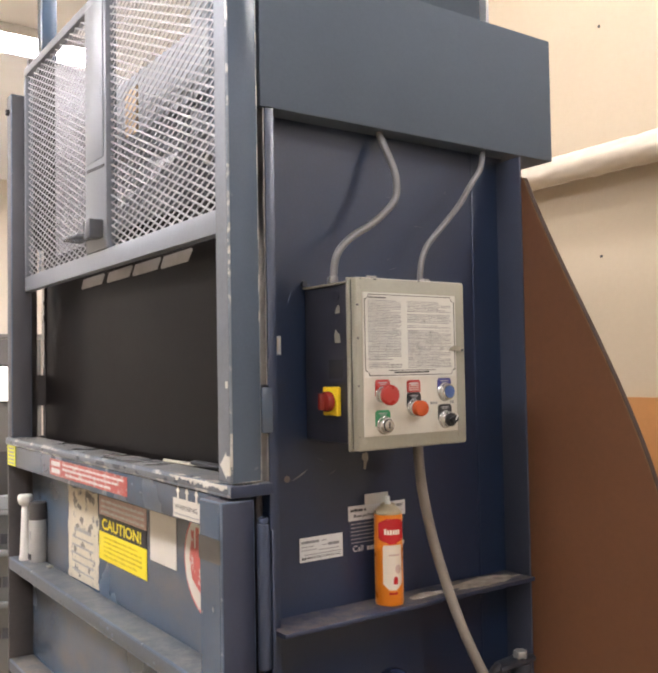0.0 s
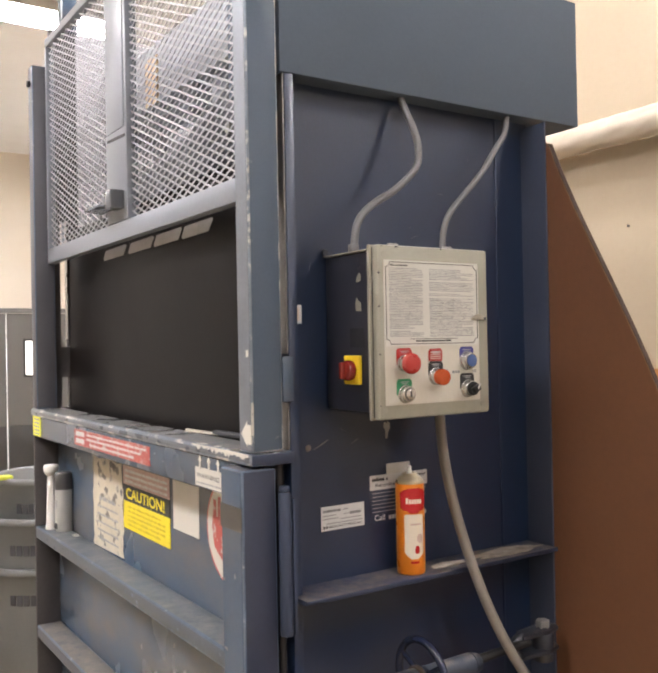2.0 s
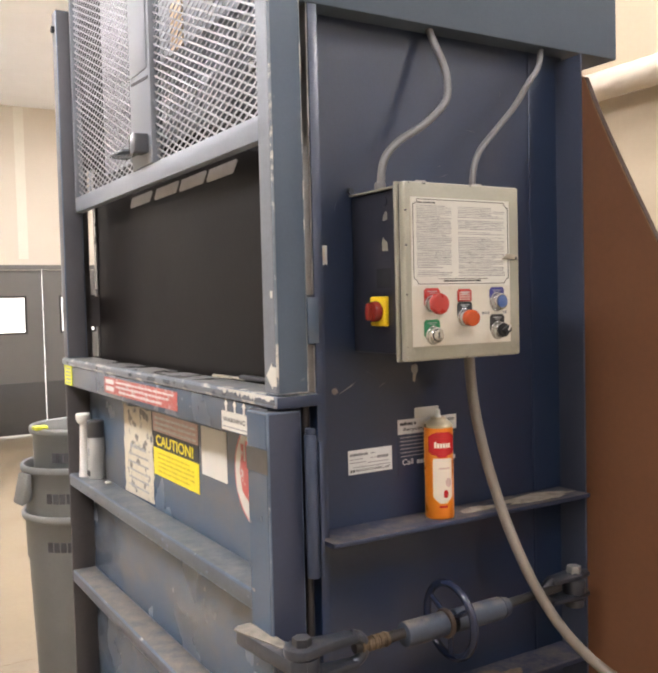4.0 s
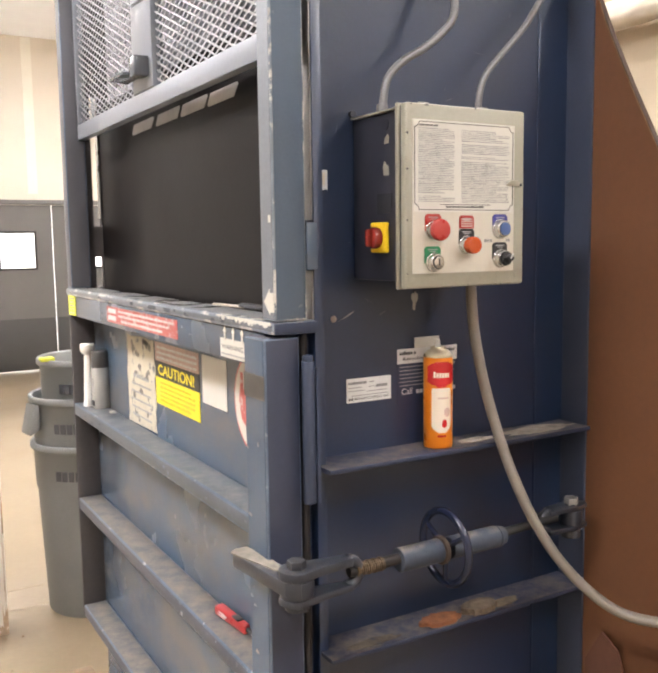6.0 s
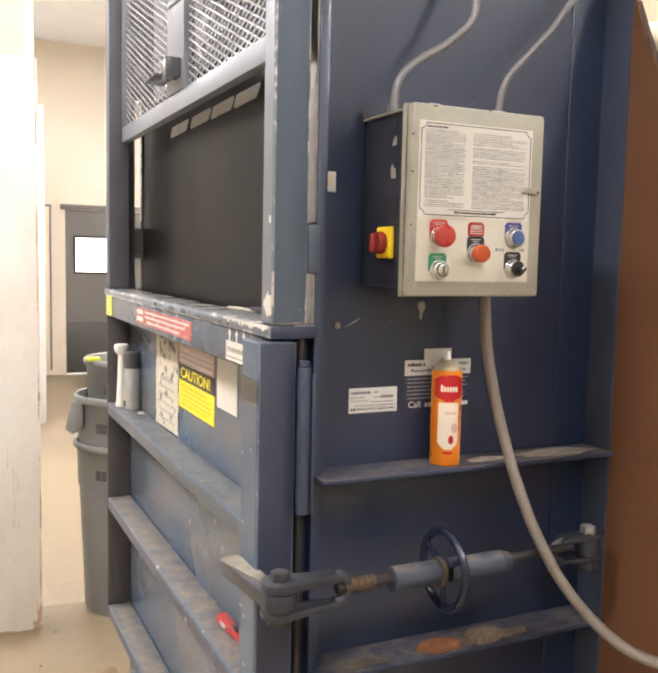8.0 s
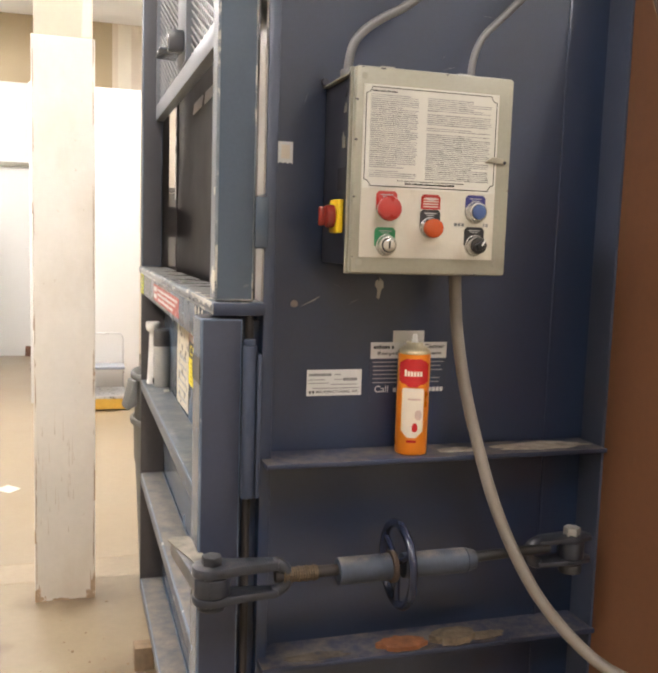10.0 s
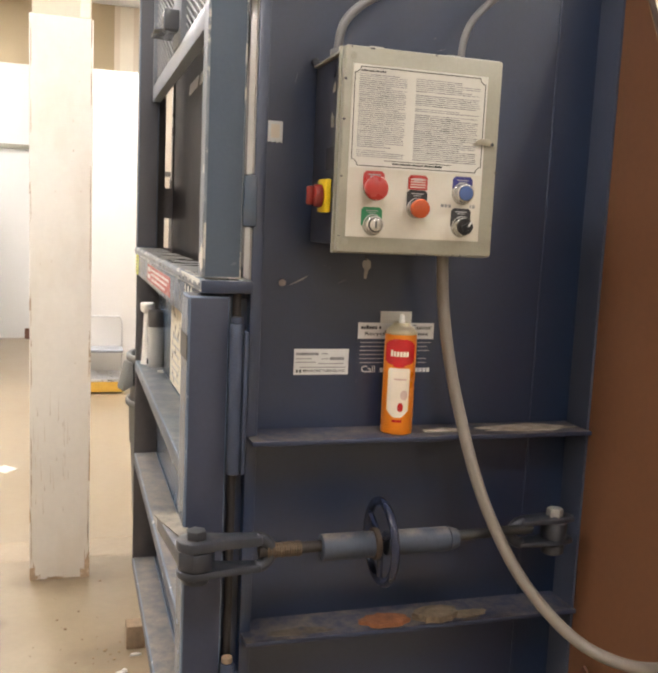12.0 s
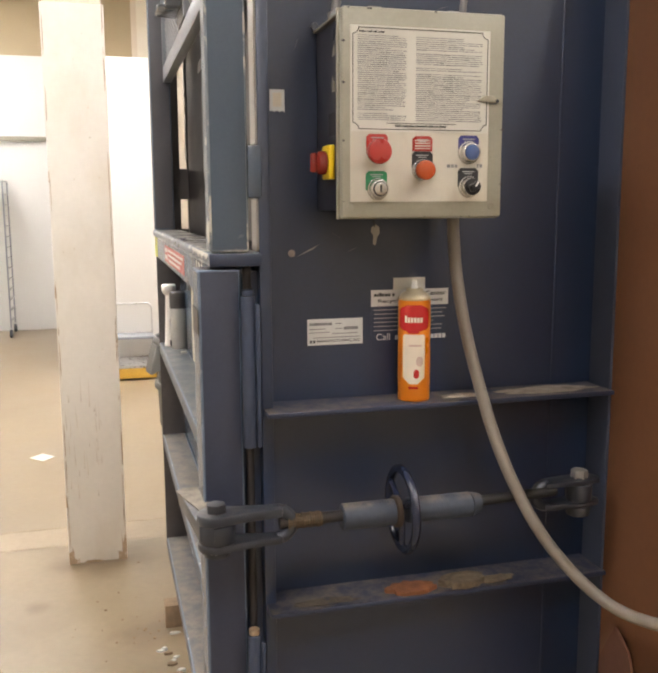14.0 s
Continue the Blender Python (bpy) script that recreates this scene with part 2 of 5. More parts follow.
M_cable = mat("grey_beige_cable_jacket", (0.195, 0.170, 0.142), 0.5, 0, 0.12, 12, 0.03, 120)
M_conduit = mat("grey_conduit", (0.165, 0.163, 0.166), 0.42, 0.2, 0.1, 14, 0.03, 120)
M_brown = mat("brown_hardboard", (0.144, 0.060, 0.026), 0.58, 0, 0.14, 3, 0.05, 70)
M_brownedge = mat("raw_board_edge", (0.17, 0.095, 0.045), 0.8, 0, 0.2, 30, 0.2, 120)
M_boardband = mat("dark_stained_board_edge", (0.034, 0.015, 0.007), 0.8, 0, 0.3, 30, 0.2, 120)
M_cardboard = mat("brown_cardboard", (0.12, 0.05, 0.03), 0.8, 0, 0.2, 9, 0.1, 60)
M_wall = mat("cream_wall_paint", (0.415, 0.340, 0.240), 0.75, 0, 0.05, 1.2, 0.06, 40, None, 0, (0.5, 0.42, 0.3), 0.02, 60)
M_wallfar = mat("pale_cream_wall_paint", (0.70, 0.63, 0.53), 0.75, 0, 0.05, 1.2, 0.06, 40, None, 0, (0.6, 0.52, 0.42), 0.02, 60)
M_patch = mat("pale_plaster_patch", (0.80, 0.76, 0.66), 0.8, 0, 0.06, 3, 0.06, 40)
M_wainscot = mat("orange_brown_wainscot", (0.36, 0.16, 0.045), 0.6, 0, 0.12, 2.5, 0.05, 50)
M_white = mat("white_insulated_panel", (0.66, 0.655, 0.635), 0.45, 0, 0.03, 1.5, 0.02, 40)
M_ceiling = mat("white_ceiling_board", (0.86, 0.86, 0.86), 0.8, 0, 0.04, 2, 0.05, 50)
M_floor = mat("worn_cream_concrete", (0.240, 0.187, 0.121), 0.36, 0, 0.16, 1.6, 0.05, 30, None, 0, (0.20, 0.145, 0.085), 0.03, 46, smear=(0.215, 0.162, 0.100, 0.8), smear_scale=(1.3, 1.3, 1.3), smear_from=0.47)
def soft_marks(m, colour, places):
    """Soft round darker marks at given places of the floor: x, y, radius, strength."""
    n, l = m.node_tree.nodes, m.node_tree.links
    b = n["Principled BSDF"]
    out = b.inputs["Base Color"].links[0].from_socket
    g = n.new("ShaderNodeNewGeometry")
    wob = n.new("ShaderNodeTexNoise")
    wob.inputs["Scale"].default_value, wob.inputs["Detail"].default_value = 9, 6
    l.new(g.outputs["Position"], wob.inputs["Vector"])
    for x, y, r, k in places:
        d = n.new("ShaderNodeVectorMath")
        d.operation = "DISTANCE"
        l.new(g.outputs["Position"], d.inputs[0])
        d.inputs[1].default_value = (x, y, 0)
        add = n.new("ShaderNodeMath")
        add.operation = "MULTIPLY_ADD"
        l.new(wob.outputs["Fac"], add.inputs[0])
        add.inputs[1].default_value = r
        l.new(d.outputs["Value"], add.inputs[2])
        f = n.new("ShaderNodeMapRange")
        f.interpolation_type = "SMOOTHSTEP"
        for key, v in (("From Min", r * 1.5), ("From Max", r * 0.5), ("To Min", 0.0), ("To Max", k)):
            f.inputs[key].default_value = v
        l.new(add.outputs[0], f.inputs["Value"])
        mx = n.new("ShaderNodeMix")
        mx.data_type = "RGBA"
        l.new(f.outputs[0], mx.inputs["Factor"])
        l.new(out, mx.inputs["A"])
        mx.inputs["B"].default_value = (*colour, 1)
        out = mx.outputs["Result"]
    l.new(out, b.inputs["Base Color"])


soft_marks(M_floor, (0.135, 0.095, 0.055), ((0.44, 4.18, 0.17, 0.8), (0.72, 4.2, 0.2, 0.8), (0.58, 4.1, 0.16, 0.6), (0.82, 3.40, 0.24, 0.7), (0.30, 3.75, 0.09, 0.6), (0.78, 2.95, 0.26, 0.6), (0.86, 4.2, 0.3, 0.4)))
M_floorband = mat("patched_concrete", (0.28, 0.218, 0.145), 0.5, 0, 0.2, 3, 0.08, 30, None, 0, (0.24, 0.18, 0.11), 0.35, 7)
M_floordark = mat("darker_floor_joint", (0.30, 0.24, 0.17), 0.7, 0, 0.3, 8, 0.1, 60)
M_column = mat("scuffed_white_column_paint", (0.72, 0.685, 0.62), 0.55, 0, 0.07, 2.5, 0.06, 40, None, 0, (0.42, 0.30, 0.19), 0.1, 9, smear=(0.60, 0.53, 0.42, 0.6), smear_scale=(3.5, 3.5, 1.5), smear_from=0.46)
M_shaft = mat("cream_shaft_paint", (0.74, 0.67, 0.54), 0.7, 0, 0.06, 3, 0.06, 40)
M_dustpatch = mat("pale_dust", (0.34, 0.295, 0.235), 0.95, 0, 0.4, 40, 0.2, 120)
M_paledust = mat("pale_dried_dust", (0.215, 0.19, 0.155), 0.95, 0, 0.4, 40, 0.3, 120, None, 0, (0.20, 0.18, 0.16), 0.5, 40)
M_sheetink = mat("dark_grey_print", (0.215, 0.215, 0.217), 0.6, 0, 0.5, 90, 0.0)
M_colrust = mat("rubbed_rusty_paint", (0.40, 0.29, 0.19), 0.8, 0, 0.3, 30, 0.2, 80, None, 0, (0.68, 0.62, 0.53), 0.75, 30)
M_scratch = mat("grey_brown_scratch", (0.56, 0.49, 0.40), 0.8, 0, 0.3, 30, 0.1, 80)
M_pipe = mat("cream_pipe_lagging", (0.50, 0.435, 0.34), 0.45, 0, 0.1, 6, 0.5, 26)
M_tanwall = mat("tan_wall_paint", (0.44, 0.36, 0.235), 0.75, 0, 0.06, 1.2, 0.06, 40)
M_binplastic = mat("grey_bin_plastic", (0.19, 0.195, 0.19), 0.5, 0, 0.1, 5, 0.05, 80, None, 0, (0.3, 0.3, 0.28), 0.06, 12)
M_bindark = mat("dark_bin_lettering", (0.06, 0.06, 0.065), 0.6, 0, 0.1, 20, 0)
M_doorgrey = mat("grey_impact_door_plastic", (0.15, 0.145, 0.135), 0.55, 0, 0.08, 2, 0.03, 60)
M_doordark = mat("dark_grey_kick_plate", (0.07, 0.068, 0.065), 0.5, 0, 0.08, 3, 0.03, 60)
M_rubber = mat("black_rubber", (0.02, 0.02, 0.02), 0.6, 0, 0.1, 20, 0.02)
M_window = mat("bright_lit_room_behind_pane", (1.0, 0.98, 0.95), 0.2, 0, 0.02, 2, 0, 40, emit=1.6)
M_lamp = mat("glowing_lamp_diffuser", (0.97, 0.96, 0.995), 0.5, 0, 0.0, 2, 0, 40, emit=LAMP_STRENGTH)
M_tube = mat("glowing_bare_tubes", (0.98, 0.965, 0.97), 0.5, 0, 0.0, 2, 0, 40, emit=3.2 * LAMP_STRENGTH)
M_wood = mat("yellow_painted_wood", (0.55, 0.33, 0.05), 0.6, 0, 0.15, 12, 0.05, 60)
M_wire = mat("zinc_wire", (0.55, 0.55, 0.55), 0.3, 0.8, 0.1, 20, 0)
M_lime = mat("lime_yellow_rag", (0.62, 0.66, 0.06), 0.7, 0, 0.15, 30, 0.1, 90)
M_redtool = mat("red_lighter_plastic", (0.42, 0.028, 0.028), 0.3, 0, 0.06, 20, 0.01)
M_whitepl = mat("white_plastic", (0.74, 0.73, 0.69), 0.4, 0, 0.05, 20, 0.02)
M_block = mat("grimy_wooden_block", (0.24, 0.17, 0.11), 0.85, 0, 0.3, 20, 0.2, 60)


# ---- building helpers ----
BASE = {}


def thing(name, at, label, category, group="", kind=""):
    ob = new(name)
    ob.location = at
    ob.empty_display_size = 0.05
    BASE[ob.name] = Vector(at)
    return tagged(ob, label, category, group, kind)


def finish(name, bm, material, base):
    for e in bm.edges:
        if len(e.link_faces) == 2 and e.calc_face_angle(0) > radians(25):
            e.smooth = False
    for fc in bm.faces:
        fc.smooth = True
    bmesh.ops.translate(bm, verts=bm.verts, vec=-base)
    me = bpy.data.meshes.new(name)
    bm.to_mesh(me)
    bm.free()
    for x in (material if isinstance(material, (list, tuple)) else [material]):
        me.materials.append(x)
    return me


def part(name, bm, material, parent, label=""):
    base = BASE[parent.name]
    ob = new(name, finish(name, bm, material, base))
    ob.parent = parent
    BASE[ob.name] = base
    if name in ("print", "thread", "number_bar"):
        return tagged(ob, label, "", "", "stuff")
    if label:
        ob["label"] = label
    return ob


def solid(name, bm, material, label="", category="", kind="structure", group=""):
    """A top-level thing in one mesh, its origin at its base."""
    xs = [v.co for v in bm.verts]
    base = Vector((sum(v.x for v in xs) / len(xs), sum(v.y for v in xs) / len(xs), min(v.z for v in xs)))
    ob = new(name, finish(name, bm, material, base))
    ob.location = base
    BASE[ob.name] = base
    return tagged(ob, label, category, group, kind)


def box(x0, x1, y0, y1, z0, z1, bev=0.0, seg=2, bm=None, wear=0):
    bm = bm or bmesh.new()
    r = bmesh.ops.create_cube(bm, size=1, matrix=Matrix.LocRotScale(((x0 + x1) / 2, (y0 + y1) / 2, (z0 + z1) / 2), None, (x1 - x0, y1 - y0, z1 - z0)))
    if bev:
        es = list({e for v in r["verts"] for e in v.link_edges})
        bmesh.ops.bevel(bm, geom=es, offset=bev, segments=seg, affect="EDGES", profile=0.5, material=wear or -1)
    return bm


def cyl(p0, p1, r0, r1=None, seg=24, bev=0.0, bm=None):
    bm = bm or bmesh.new()
    p0, p1 = Vector(p0), Vector(p1)
    d = p1 - p0
    m = Matrix.Translation((p0 + p1) / 2) @ d.to_track_quat("Z", "Y").to_matrix().to_4x4()
    r = bmesh.ops.create_cone(bm, cap_ends=True, segments=seg, radius1=r0, radius2=r0 if r1 is None else r1, depth=d.length, matrix=m)
    if bev:
        es = [e for e in {e for v in r["verts"] for e in v.link_edges} if any(len(fc.verts) > 4 for fc in e.link_faces)]
        bmesh.ops.bevel(bm, geom=es, offset=bev, segments=2, affect="EDGES", profile=0.5)
    return bm


def smooth_path(pts, n=8):
    pts = [Vector(p) for p in pts]
    ext = [2 * pts[0] - pts[1], *pts, 2 * pts[-1] - pts[-2]]
    out = []
    for i in range(1, len(ext) - 2):
        a, b, c, d = ext[i - 1:i + 3]
        for k in range(n):
            t = k / n
            out.append(0.5 * (2 * b + (c - a) * t + (2 * a - 5 * b + 4 * c - d) * t * t + (3 * b - a - 3 * c + d) * t ** 3))
    return out + [pts[-1]]


def tube(pts, r, seg=16, n=8, smooth=True, closed=False, bm=None):
    bm = bm or bmesh.new()
    path = smooth_path(pts, n) if smooth else [Vector(p) for p in pts]
    rings, side = [], None
    for i, p in enumerate(path):
        if closed:
            d = path[(i + 1) % len(path)] - path[i - 1]
        else:
            d = path[min(i + 1, len(path) - 1)] - path[max(i - 1, 0)]
        d.normalize()
        if side is None:
            side = d.orthogonal().normalized()
        side = (side - d * side.dot(d)).normalized()
        up = d.cross(side)
        rings.append([bm.verts.new(p + r * (side * math.cos(a) + up * math.sin(a))) for a in (2 * math.pi * k / seg for k in range(seg))])
    for a, b in zip(rings, rings[1:] + ([rings[0]] if closed else [])):
        for k in range(seg):
            bm.faces.new((a[k], a[(k + 1) % seg], b[(k + 1) % seg], b[k]))
    if not closed:
        bm.faces.new(rings[0][::-1])
        bm.faces.new(rings[-1])
    return bm


def lathe(profile, at, seg=40, bm=None):
    """Turned about the upright axis through at: rows of radius and height."""
    bm = bm or bmesh.new()
    rings = []
    for r, z in profile:
        if r < 1e-5:
            rings.append([bm.verts.new((at[0], at[1], at[2] + z))])
        else:
            rings.append([bm.verts.new((at[0] + r * math.cos(2 * math.pi * k / seg), at[1] + r * math.sin(2 * math.pi * k / seg), at[2] + z)) for k in range(seg)])
    for a, b in zip(rings, rings[1:]):
        for k in range(seg):
            j = (k + 1) % seg
            if len(a) == 1 and len(b) > 1:
                bm.faces.new((a[0], b[j], b[k]))
            elif len(b) == 1 and len(a) > 1:
                bm.faces.new((a[k], a[j], b[0]))
            elif len(a) > 1:
                bm.faces.new((a[k], a[j], b[j], b[k]))
    return bm


def slab(pts, axis, lo, hi, bev=0.0, bm=None):
    """A flat outline given in the two other axes, made thick along axis from lo to hi."""
    bm = bm or bmesh.new()
    i = "xyz".index(axis)

    def at(p, v):
        c = list(p)
        c.insert(i, v)
        return c
    vs = [bm.verts.new(at(p, lo)) for p in pts]
    fc = bm.faces.new(vs)
    top = bmesh.ops.extrude_face_region(bm, geom=[fc])["geom"]
    move = Vector(at((0, 0), hi - lo))
    bmesh.ops.translate(bm, verts=[v for v in top if isinstance(v, bmesh.types.BMVert)], vec=move)
    bmesh.ops.recalc_face_normals(bm, faces=bm.faces)
    if bev:
        bmesh.ops.bevel(bm, geom=list(bm.edges), offset=bev, segments=2, affect="EDGES", profile=0.5)
    return bm


def letters(text, height, at, facing, width=None, bold=0.0):
    """Flat letters, 0.4 mm thick, standing upright; at is the left end of the base line. facing: '-y' or '-x'."""
    cu = bpy.data.curves.new("text", "FONT")
    cu.body, cu.size, cu.extrude, cu.offset = text, 1, 0.0, bold
    ob = bpy.data.objects.new("text", cu)
    scene.collection.objects.link(ob)
    bpy.context.view_layer.update()
    me = bpy.data.meshes.new_from_object(ob.evaluated_get(bpy.context.evaluated_depsgraph_get()))
    bpy.data.objects.remove(ob)
    bm = bmesh.new()
    bm.from_mesh(me)
    bpy.data.meshes.remove(me)
    xs = [v.co.x for v in bm.verts]
    ys = [v.co.y for v in bm.verts]
    sy = height / (max(ys) - min(ys))
    sx = width / (max(xs) - min(xs)) if width else sy
    x0, y0 = min(xs), min(ys)
    for v in bm.verts:
        a, b = (v.co.x - x0) * sx, (v.co.y - y0) * sy
        v.co = Vector((at[0] + a, at[1], at[2] + b)) if facing == "-y" else Vector((at[0], at[1] - a, at[2] + b))
    return bm


def bars_y(rows, y, t=0.0006, bm=None):
    """Small bars on a surface that faces -y: rows of x0, x1, z0, z1."""
    bm = bm or bmesh.new()
    for x0, x1, z0, z1 in rows:
        box(x0, x1, y - t, y, z0, z1, bm=bm)
    return bm


def bars_x(rows, x, t=0.0006, bm=None):
    """Small bars on a surface that faces -x: rows of y0, y1, z0, z1."""
    bm = bm or bmesh.new()
    for y0, y1, z0, z1 in rows:
        box(x - t, x, y0, y1, z0, z1, bm=bm)
    return bm


rnd = random.Random(7)


def words(a0, a1, z0, z1, narrow=0.5):
    """Letter-sized bars in word groups between a0 and a1."""
    rows, x, h = [], a0, z1 - z0
    left = rnd.randint(4, 8)
    while x < a1 - h * 0.4:
        w = h * rnd.uniform(narrow, narrow + 0.35)
        rows.append((x, min(x + w, a1), z0, z1 - (h * 0.25 if rnd.random() < 0.6 else 0)))
        x += w + h * 0.14
        left -= 1
        if not left:
            x += h * 0.45
            left = rnd.randint(3, 8)
    return rows

# ---- the room ----
CEIL = 4.85
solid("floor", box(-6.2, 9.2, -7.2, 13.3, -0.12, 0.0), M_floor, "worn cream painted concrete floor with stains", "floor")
solid("ceiling", box(-6.2, 9.2, -7.2, 13.3, CEIL, CEIL + 0.12), M_ceiling, "white board ceiling of the stockroom", "ceiling")
# Unseen walls added to close the room; their pale paint bounces fill light.
solid("wall_west", box(-6.2, -6.0, -7.2, 13.3, 0, CEIL), M_wallfar, "unseen pale cream wall added to close the stockroom", "wall")
solid("wall_south", box(-6.0, 9.2, -7.2, -7.0, 0, CEIL), M_wallfar, "unseen pale cream wall added to close the stockroom", "wall")
solid("wall_far_south_east", box(9.0, 9.2, -7.0, 0.8, 0, CEIL), M_wallfar, "unseen pale cream wall added to close the stockroom", "wall")
# Unseen return, added where the east wall stops to let light in.
solid("wall_corner", box(3.6, 9.0, 0.65, 0.8, 0, CEIL), M_wall, "unseen cream wall return added to close the stockroom", "wall")
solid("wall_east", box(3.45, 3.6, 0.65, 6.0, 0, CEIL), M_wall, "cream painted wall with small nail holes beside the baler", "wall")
solid("wall_jog", box(3.6, 4.6, 5.85, 6.0, 0, CEIL), M_wallfar, "unseen cream wall return added to close the stockroom", "wall")
solid("wall_far_east", box(4.6, 4.8, 6.0, 13.0, 0, CEIL), M_wallfar, "cream painted wall", "wall")
# far wall with the opening for the double doors
bm = box(1.2, 2.03, 13.0, 13.2, 0, CEIL)
box(3.82, 4.8, 13.0, 13.2, 0, CEIL, bm=bm)
box(2.03, 3.82, 13.0, 13.2, 2.46, CEIL, bm=bm)
solid("wall_north", bm, M_wallfar, "cream painted far wall with pale plaster patches", "wall")
solid("wall_north_west", box(-6.0, 1.2, 13.0, 13.2, 0, CEIL), M_tanwall, "tan painted far wall above the white board", "wall")
solid("trim", box(1.96, 3.89, 12.95, 13.0, 2.46, 2.53, 0.004), M_doorgrey, "grey metal head of the door frame", "trim")
for x0, x1, z0, z1 in ((1.28, 1.47, 2.7, 4.84), (2.60, 2.74, 2.62, 4.84)):
    solid("wall_patch", box(x0, x1, 12.992, 12.999, z0, z1), M_patch, "pale unpainted plaster strip on the far wall", "wall patch")
solid("wainscot", box(3.435, 3.449, 0.65, 6.0, 0, 1.775), M_wainscot, "orange-brown board covering the lower wall", "wall board")
for y, z in ((2.548, 3.570), (2.573, 2.451)):
    solid("nail_hole", cyl((3.446, y, z), (3.4499, y, z), 0.007, seg=10), M_ink, "small dark nail hole in the cream wall", "nail hole", "thing")
# lagged pipe along the east wall
def lagged_pipe(x, z, y0, y1, r):
    bm, rings, seg = bmesh.new(), [], 28
    n = int((y1 - y0) / 0.02)
    for i in range(n + 1):
        y = y0 + (y1 - y0) * i / n
        band = 0.004 if (y * 1.6) % 1 < 0.09 else 0.0
        ring = []
        for k in range(seg):
            a = 2 * math.pi * k / seg
            d = 0.005 * noise.noise((y * 6, 1.6 * math.cos(a), 1.6 * math.sin(a))) + 0.006 * noise.noise((y * 17, 6 * math.cos(a), 6 * math.sin(a)))
            ring.append(bm.verts.new((x + (r + d + band) * math.cos(a), y, z + (r + d + band) * math.sin(a))))
        rings.append(ring)
    for a, b in zip(rings, rings[1:]):
        for k in range(seg):
            bm.faces.new((a[k], b[k], b[(k + 1) % seg], a[(k + 1) % seg]))
    bm.faces.new(rings[0])
    bm.faces.new(rings[-1][::-1])
    return bm


solid("wall_pipe", lagged_pipe(3.345, 2.89, 0.8, 5.99, 0.068), M_pipe, "cream lagged pipe with wrinkled wrapping running along the wall", "pipe", "thing")

# ---- lamps in the ceiling, seen and added ----
def troffer(x, y, sx, sy, glow=M_lamp):
    t = thing("ceiling_light", (x, y, CEIL - 0.09), "glowing fluorescent ceiling light with a metal frame, most of the set added unseen", "lamp", "ceiling lights")
    bm = box(x - sx / 2 - 0.03, x + sx / 2 + 0.03, y - sy / 2 - 0.03, y - sy / 2, CEIL - 0.08, CEIL, 0.004)
    box(x - sx / 2 - 0.03, x + sx / 2 + 0.03, y + sy / 2, y + sy / 2 + 0.03, CEIL - 0.08, CEIL, 0.004, bm=bm)
    box(x - sx / 2 - 0.03, x - sx / 2, y - sy / 2, y + sy / 2, CEIL - 0.08, CEIL, 0.004, bm=bm)
    box(x + sx / 2, x + sx / 2 + 0.03, y - sy / 2, y + sy / 2, CEIL - 0.08, CEIL, 0.004, bm=bm)
    part("frame", bm, M_white, t)
    part("diffuser", box(x - sx / 2, x + sx / 2, y - sy / 2, y + sy / 2, CEIL - 0.07, CEIL - 0.055), glow, t, "bright white diffuser")


# Only the lamp at 2.15, 7.4 is seen; the others are added fill.
for x, y, sx, sy in ((-1.7, 0.6, 0.6, 1.2), (-1.9, 3.4, 0.6, 1.2), (-1.4, 5.6, 0.6, 1.2), (2.15, 7.4, 1.2, 0.45), (-0.2, 8.2, 0.6, 0.9), (-1.5, 11.3, 0.6, 0.85), (3.7, 9.4, 1.2, 0.6), (-2.6, 9.5, 0.6, 1.2)):
    troffer(x, y, sx, sy)
troffer(0.45, -1.9, 0.9, 0.58)
# Unseen lamps added to brighten the south wall that the panel mirrors.
for x in (0.6, 3.4, 6.4):
    troffer(x, -5.9, 0.9, 0.3)
troffer(2.37, 2.2, 0.24, 1.6)
troffer(1.50, 2.75, 0.20, 1.6)
troffer(3.75, -0.8, 0.16, 1.2, M_tube)

# ---- vertical baler ----
baler = thing("vertical_baler", (1.3, 2.45, 0.0), "large dark blue painted steel vertical baler, scuffed and dusty", "baler")
YR, YL = 1.60, 3.245          # side plates
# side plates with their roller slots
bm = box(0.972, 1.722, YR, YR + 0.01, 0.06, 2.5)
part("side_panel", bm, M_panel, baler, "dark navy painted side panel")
part("side_panel", box(1.03, 1.70, YL, YL + 0.01, 0.06, 3.12), M_inner, baler)
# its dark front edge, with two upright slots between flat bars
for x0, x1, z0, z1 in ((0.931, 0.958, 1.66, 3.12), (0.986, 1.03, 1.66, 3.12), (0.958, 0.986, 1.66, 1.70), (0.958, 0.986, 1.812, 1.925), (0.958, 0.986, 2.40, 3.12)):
    part("slot_plate", box(x0, x1, YL - 0.012, YL + 0.012, z0, z1), M_browngrey, baler, "dark brown-grey steel beside the slot")
part("slot_edge", box(0.9825, 0.9858, YL - 0.0135, YL + 0.0135, 1.955, 2.40), M_worn, baler, "bare shiny edge of the slot")
part("rear_panel", box(1.69, 1.70, YR + 0.012, YL, 0.06, 3.12), M_inner, baler, "pale grey rear plate inside the machine")
